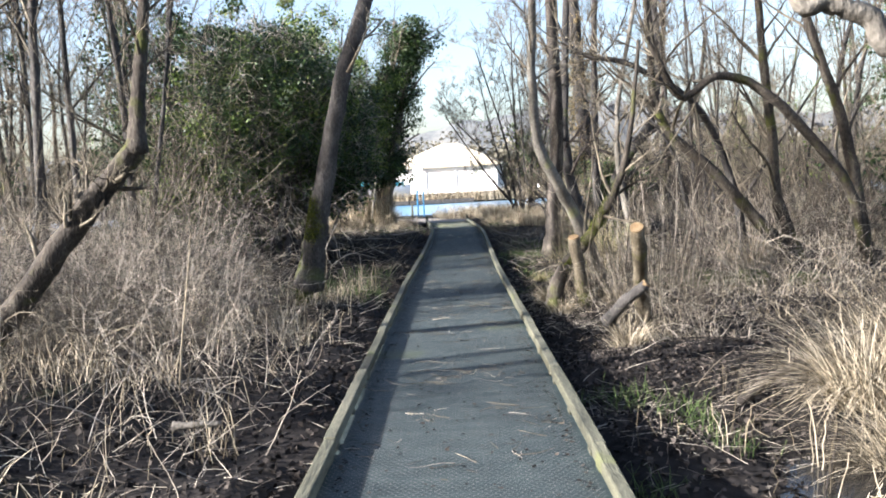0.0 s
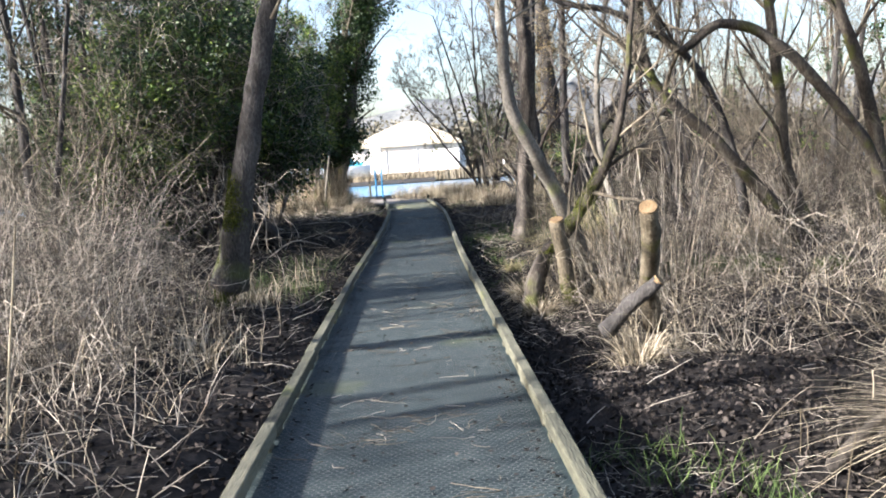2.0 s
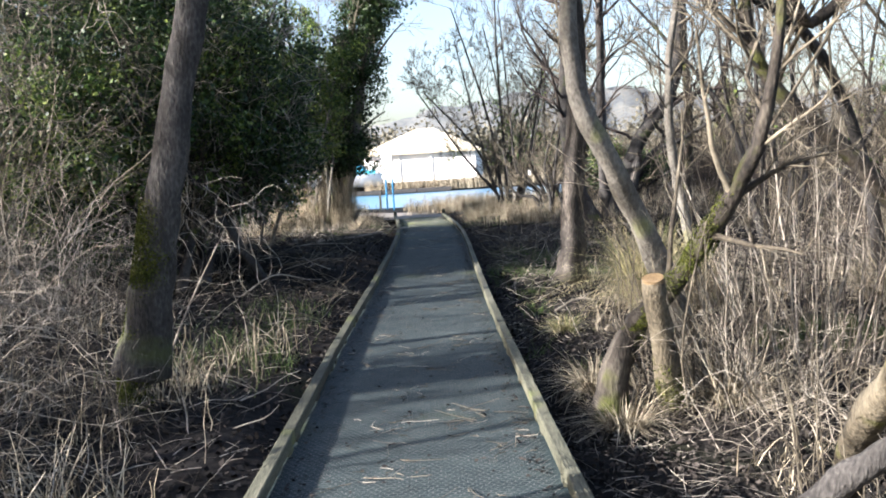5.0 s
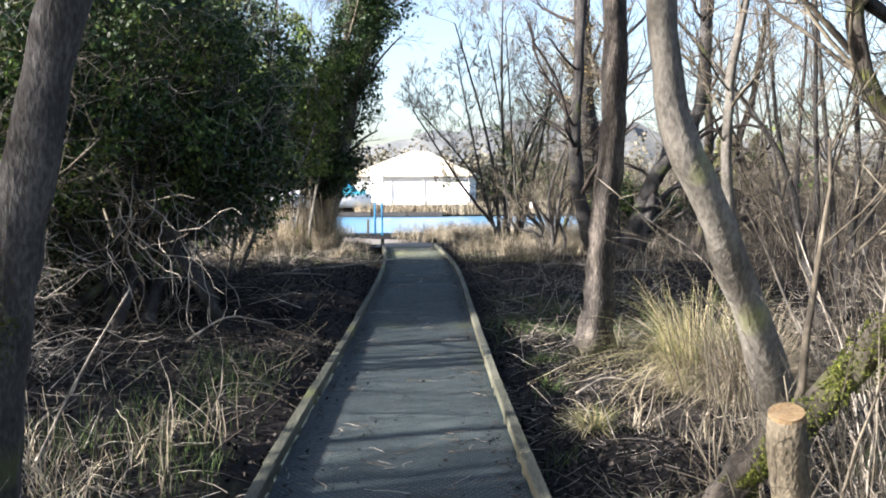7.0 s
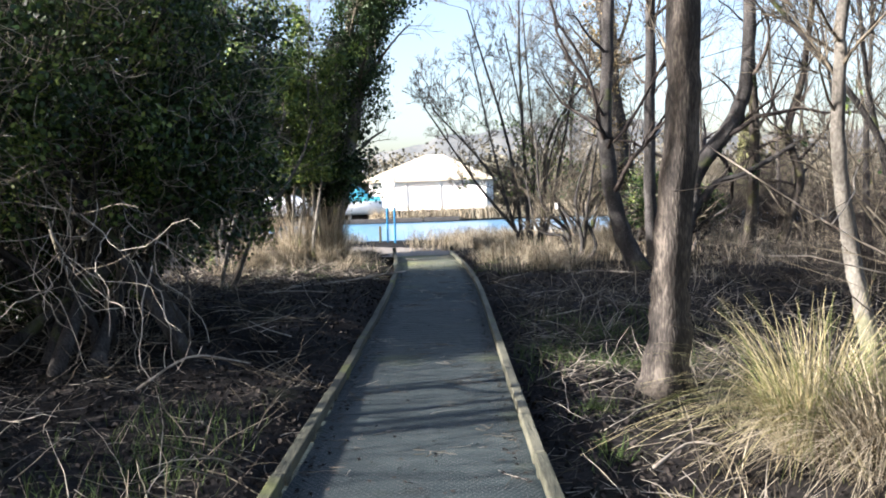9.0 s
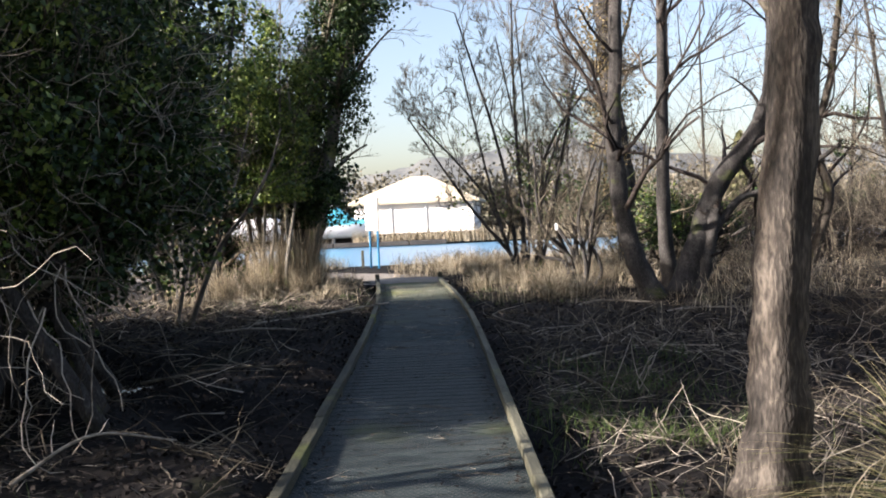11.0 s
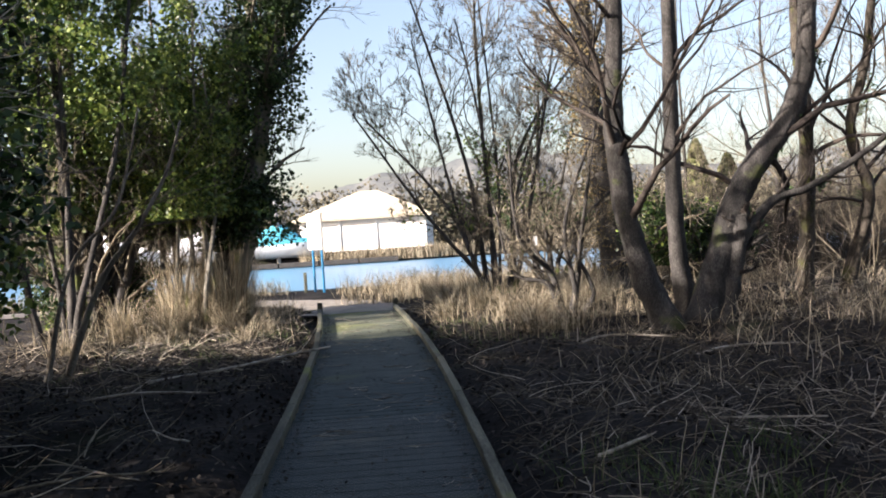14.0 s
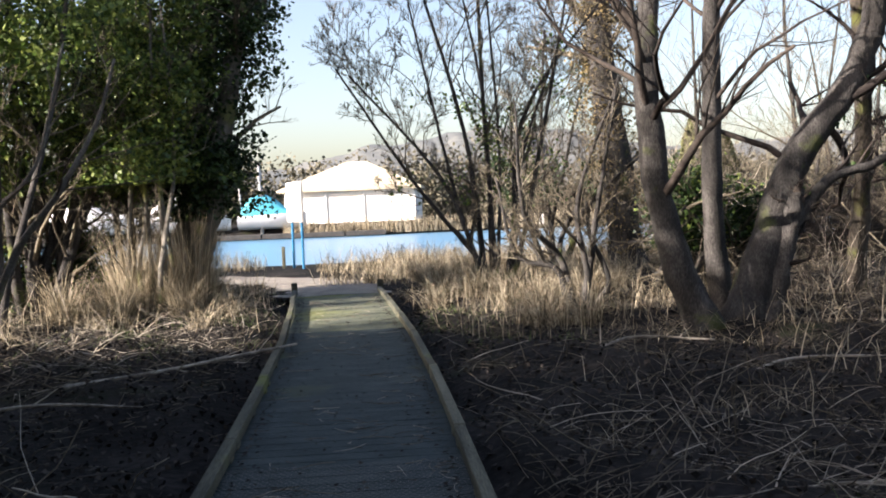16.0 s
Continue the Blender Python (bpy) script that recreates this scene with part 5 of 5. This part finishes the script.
def deck_litter():
    """Dry stalks, twigs and leaves dropped on the boards."""
    m = 760
    y = 2 + 32 * rng.random(m)
    i = rng.integers(0, 130, m)
    y = y[i] + rng.normal(size=m) * 0.12
    l, r = way(y)
    x = l + 0.14 + (r - l - 0.28) * rng.random(m)[i] + rng.normal(size=m) * 0.1
    x = np.clip(x, l + 0.14, r - 0.14)
    h = rng.random(m) * 2 * np.pi
    d = np.stack([np.cos(h), np.sin(h), 0 * h], 1)
    Q = [np.stack([x, y, deck_z(y) + 0.011], 1)]
    ln = 0.05 + 0.24 * rng.random(m) ** 2
    for _ in range(4):
        d = d + rng.normal(size=d.shape) * np.array([0.3, 0.3, 0.06])
        d /= np.linalg.norm(d, axis=1, keepdims=True)
        nx = Q[-1] + d * (ln / 4)[:, None]
        nx[:, 2] = np.maximum(nx[:, 2], deck_z(nx[:, 1]) + 0.011)
        ll, rr = way(nx[:, 1])
        nx[:, 0] = np.clip(nx[:, 0], ll + 0.1, rr - 0.1)
        Q.append(nx)
    Q = np.stack(Q, 1)
    stuff("dropped_stalks", "dry stalks and twigs dropped on the boards", "twigs", [tubes(Q[::2], np.broadcast_to(np.linspace(1, 0.5, 5), Q[::2].shape[:2]) * 0.0026, 4)], TWIG)
    stuff("dropped_stalks", "pale straw bits dropped on the boards", "twigs", [tubes(Q[1::2], np.broadcast_to(np.linspace(1, 0.5, 5), Q[1::2].shape[:2]) * 0.002, 4)], TWIG_PALE)
    m = 3400
    y = 2 + 33 * rng.random(m)
    l, r = way(y)
    e = np.where(rng.random(m) < 0.55, 0.03 + 0.07 * rng.random(m) ** 2, rng.random(m))
    x = np.where(rng.random(m) < 0.5, l + 0.09 + (r - l - 0.18) * e, r - 0.09 - (r - l - 0.18) * e)
    stuff("dropped_leaves", "dark crumbled leaves scattered on the boards", "leaves", [leaves(np.stack([x, y, deck_z(y) + 0.014], 1), 0.027, 3, 0.5)], LITTER)


deck_litter()


# ---------------------------------------------------------------- single small things
def fallen(name, label, pts, r, mat, category="branch", twigs=0):
    e = thing(name, label, category, pts[0])
    P, R = stem(pts, r, r * 0.5, 14, 0.08, 0.1)
    part("stick", trunk_mesh("stick", P, R, mat, 8), e)
    if twigs:
        Q, S = grow(P[None], R[None], per=twigs, ratio=0.22, n=5, spread=(30, 60), up=0.05, u0=0.1, rr=0.5, lowest=0.003)
        V, F = tubes(Q, S, 4)
        tagged(part("side_twig", mesh_of("side_twig", V, F, mat), e), kind="stuff")


fallen("fallen_branch", "pale fallen branch lying towards the boardwalk edge", [(-2.6, 27.2, 0.1), (-1.9, 27.6, 0.13), (-1.2, 27.9, 0.2), (-0.62, 28.1, 0.26)], 0.022, TWIG_PALE, twigs=4)
fallen("fallen_branch", "pale bare branch lying in the litter", [(-3.4, 26.0, 0.05), (-2.6, 26.3, 0.12), (-1.7, 26.2, 0.08)], 0.018, TWIG_PALE, twigs=6)
fallen("fallen_branch", "pale bare branch propped in the leaf litter", [(-2.6, 18.7, 0.0), (-2.2, 19.0, 0.22), (-1.75, 19.4, 0.08)], 0.014, TWIG_PALE, twigs=6)
fallen("fallen_branch", "long pale stick leaning out of the undergrowth", [(-2.2, 13.6, 0.05), (-2.05, 13.9, 0.5), (-1.85, 14.3, 1.0)], 0.012, TWIG_PALE)
fallen("fallen_branch", "yellow-mossed fallen branch in the bog", [(1.9, 6.6, -0.12), (2.4, 6.9, 0.05), (3.1, 7.0, 0.12), (3.8, 6.9, 0.2)], 0.035, BARK_MOSS, twigs=4)
fallen("fallen_branch", "bare branch lying over the wood floor", [(3.0, 26.0, 0.05), (3.8, 26.6, 0.12), (5.0, 26.4, 0.1)], 0.02, TWIG_PALE, twigs=6)
fallen("fallen_branch", "bare branch lying near the leaning trunks", [(2.0, 27.5, 0.05), (2.8, 28.2, 0.14), (3.6, 28.0, 0.1)], 0.018, TWIG_PALE, twigs=6)
fallen("fallen_log", "short pale piece of rotten wood", [(-1.95, 6.15, 0.0), (-1.8, 6.1, 0.02), (-1.62, 6.1, 0.02)], 0.03, BARK_PALE, "log")
fallen("reed_stalk", "single tall pale reed stalk", [(-2.34, 7.60, -0.05), (-2.29, 7.60, 0.37), (-2.22, 7.60, 0.82), (-2.16, 7.60, 1.23)], 0.008, STRAW, "reed")
fallen("pale_shoot", "pale forked shoot rising from the bog", [(1.85, 12.75, -0.1), (1.72, 12.8, 0.6), (1.5, 12.97, 1.2), (1.28, 13.4, 1.45), (1.04, 13.8, 1.71)], 0.005, TWIG_PALE, "branch", 7)


fallen("fallen_branch", "thin grey branch lying across the dark litter", [(-2.9, 22.4, 0.02), (-2.2, 22.9, 0.06), (-1.5, 23.0, 0.05)], 0.014, TWIG, twigs=5)
fallen("fallen_branch", "long thin branch on the dark wood floor", [(1.4, 22.6, 0.02), (2.3, 23.2, 0.07), (3.2, 23.1, 0.05)], 0.014, TWIG_PALE, twigs=5)
fallen("fallen_branch", "crooked pale stick at the foot of the trunk", [(1.3, 16.0, -0.05), (1.55, 16.2, 0.03), (1.75, 16.2, 0.02)], 0.012, TWIG_PALE, twigs=2)


def hummock(x, y, r, h):
    e = thing("moss_hummock", "bright green mossy hummock in the bog", "moss", (x, y, float(ground(x, y))), "moss hummocks")
    bm = bmesh.new()
    bmesh.ops.create_icosphere(bm, subdivisions=4, radius=1)
    for v in bm.verts:
        k = 1 + 0.25 * noise.noise(v.co * 2.3 + Vector((x, y, 0))) + 0.06 * noise.noise(v.co * 9)
        v.co = Vector((v.co.x * r * k + x, v.co.y * r * k + y, v.co.z * h * k + float(ground(x, y))))
    part("cushion", from_bm("cushion", bm, MOSS, True), e)


hummock(3.5, 14.0, 0.38, 0.2)
hummock(4.1, 13.6, 0.35, 0.22)
hummock(2.9, 13.9, 0.3, 0.2)
hummock(4.7, 12.9, 0.3, 0.18)
tag_ = (2.82, 33.20, 1.32)
tag_thing = thing("tree_tag", "small white tag fixed to a willow stem", "tag", tag_)
part("plate", from_bm("plate", box_bm((0.07, 0.01, 0.16), tag_, 0.004), WHITE), tag_thing)
tree("overhanging_tree", "tree with a yellow mossy limb hanging over the bog", "tree",
     [([(2.7, 3.3, -0.2), (2.65, 3.3, 1.5), (2.6, 3.3, 3.5), (2.5, 3.4, 6)], 0.12, 0.07),
      ([(2.6, 3.3, 2.7)] + [(1.52, 3.10, 1.90), (1.34, 3.10, 1.97), (1.20, 3.10, 2.02), (1.10, 3.10, 2.08)] + [(0.9, 3.1, 2.9)], 0.04, 0.025)], BARK_PALE, None)
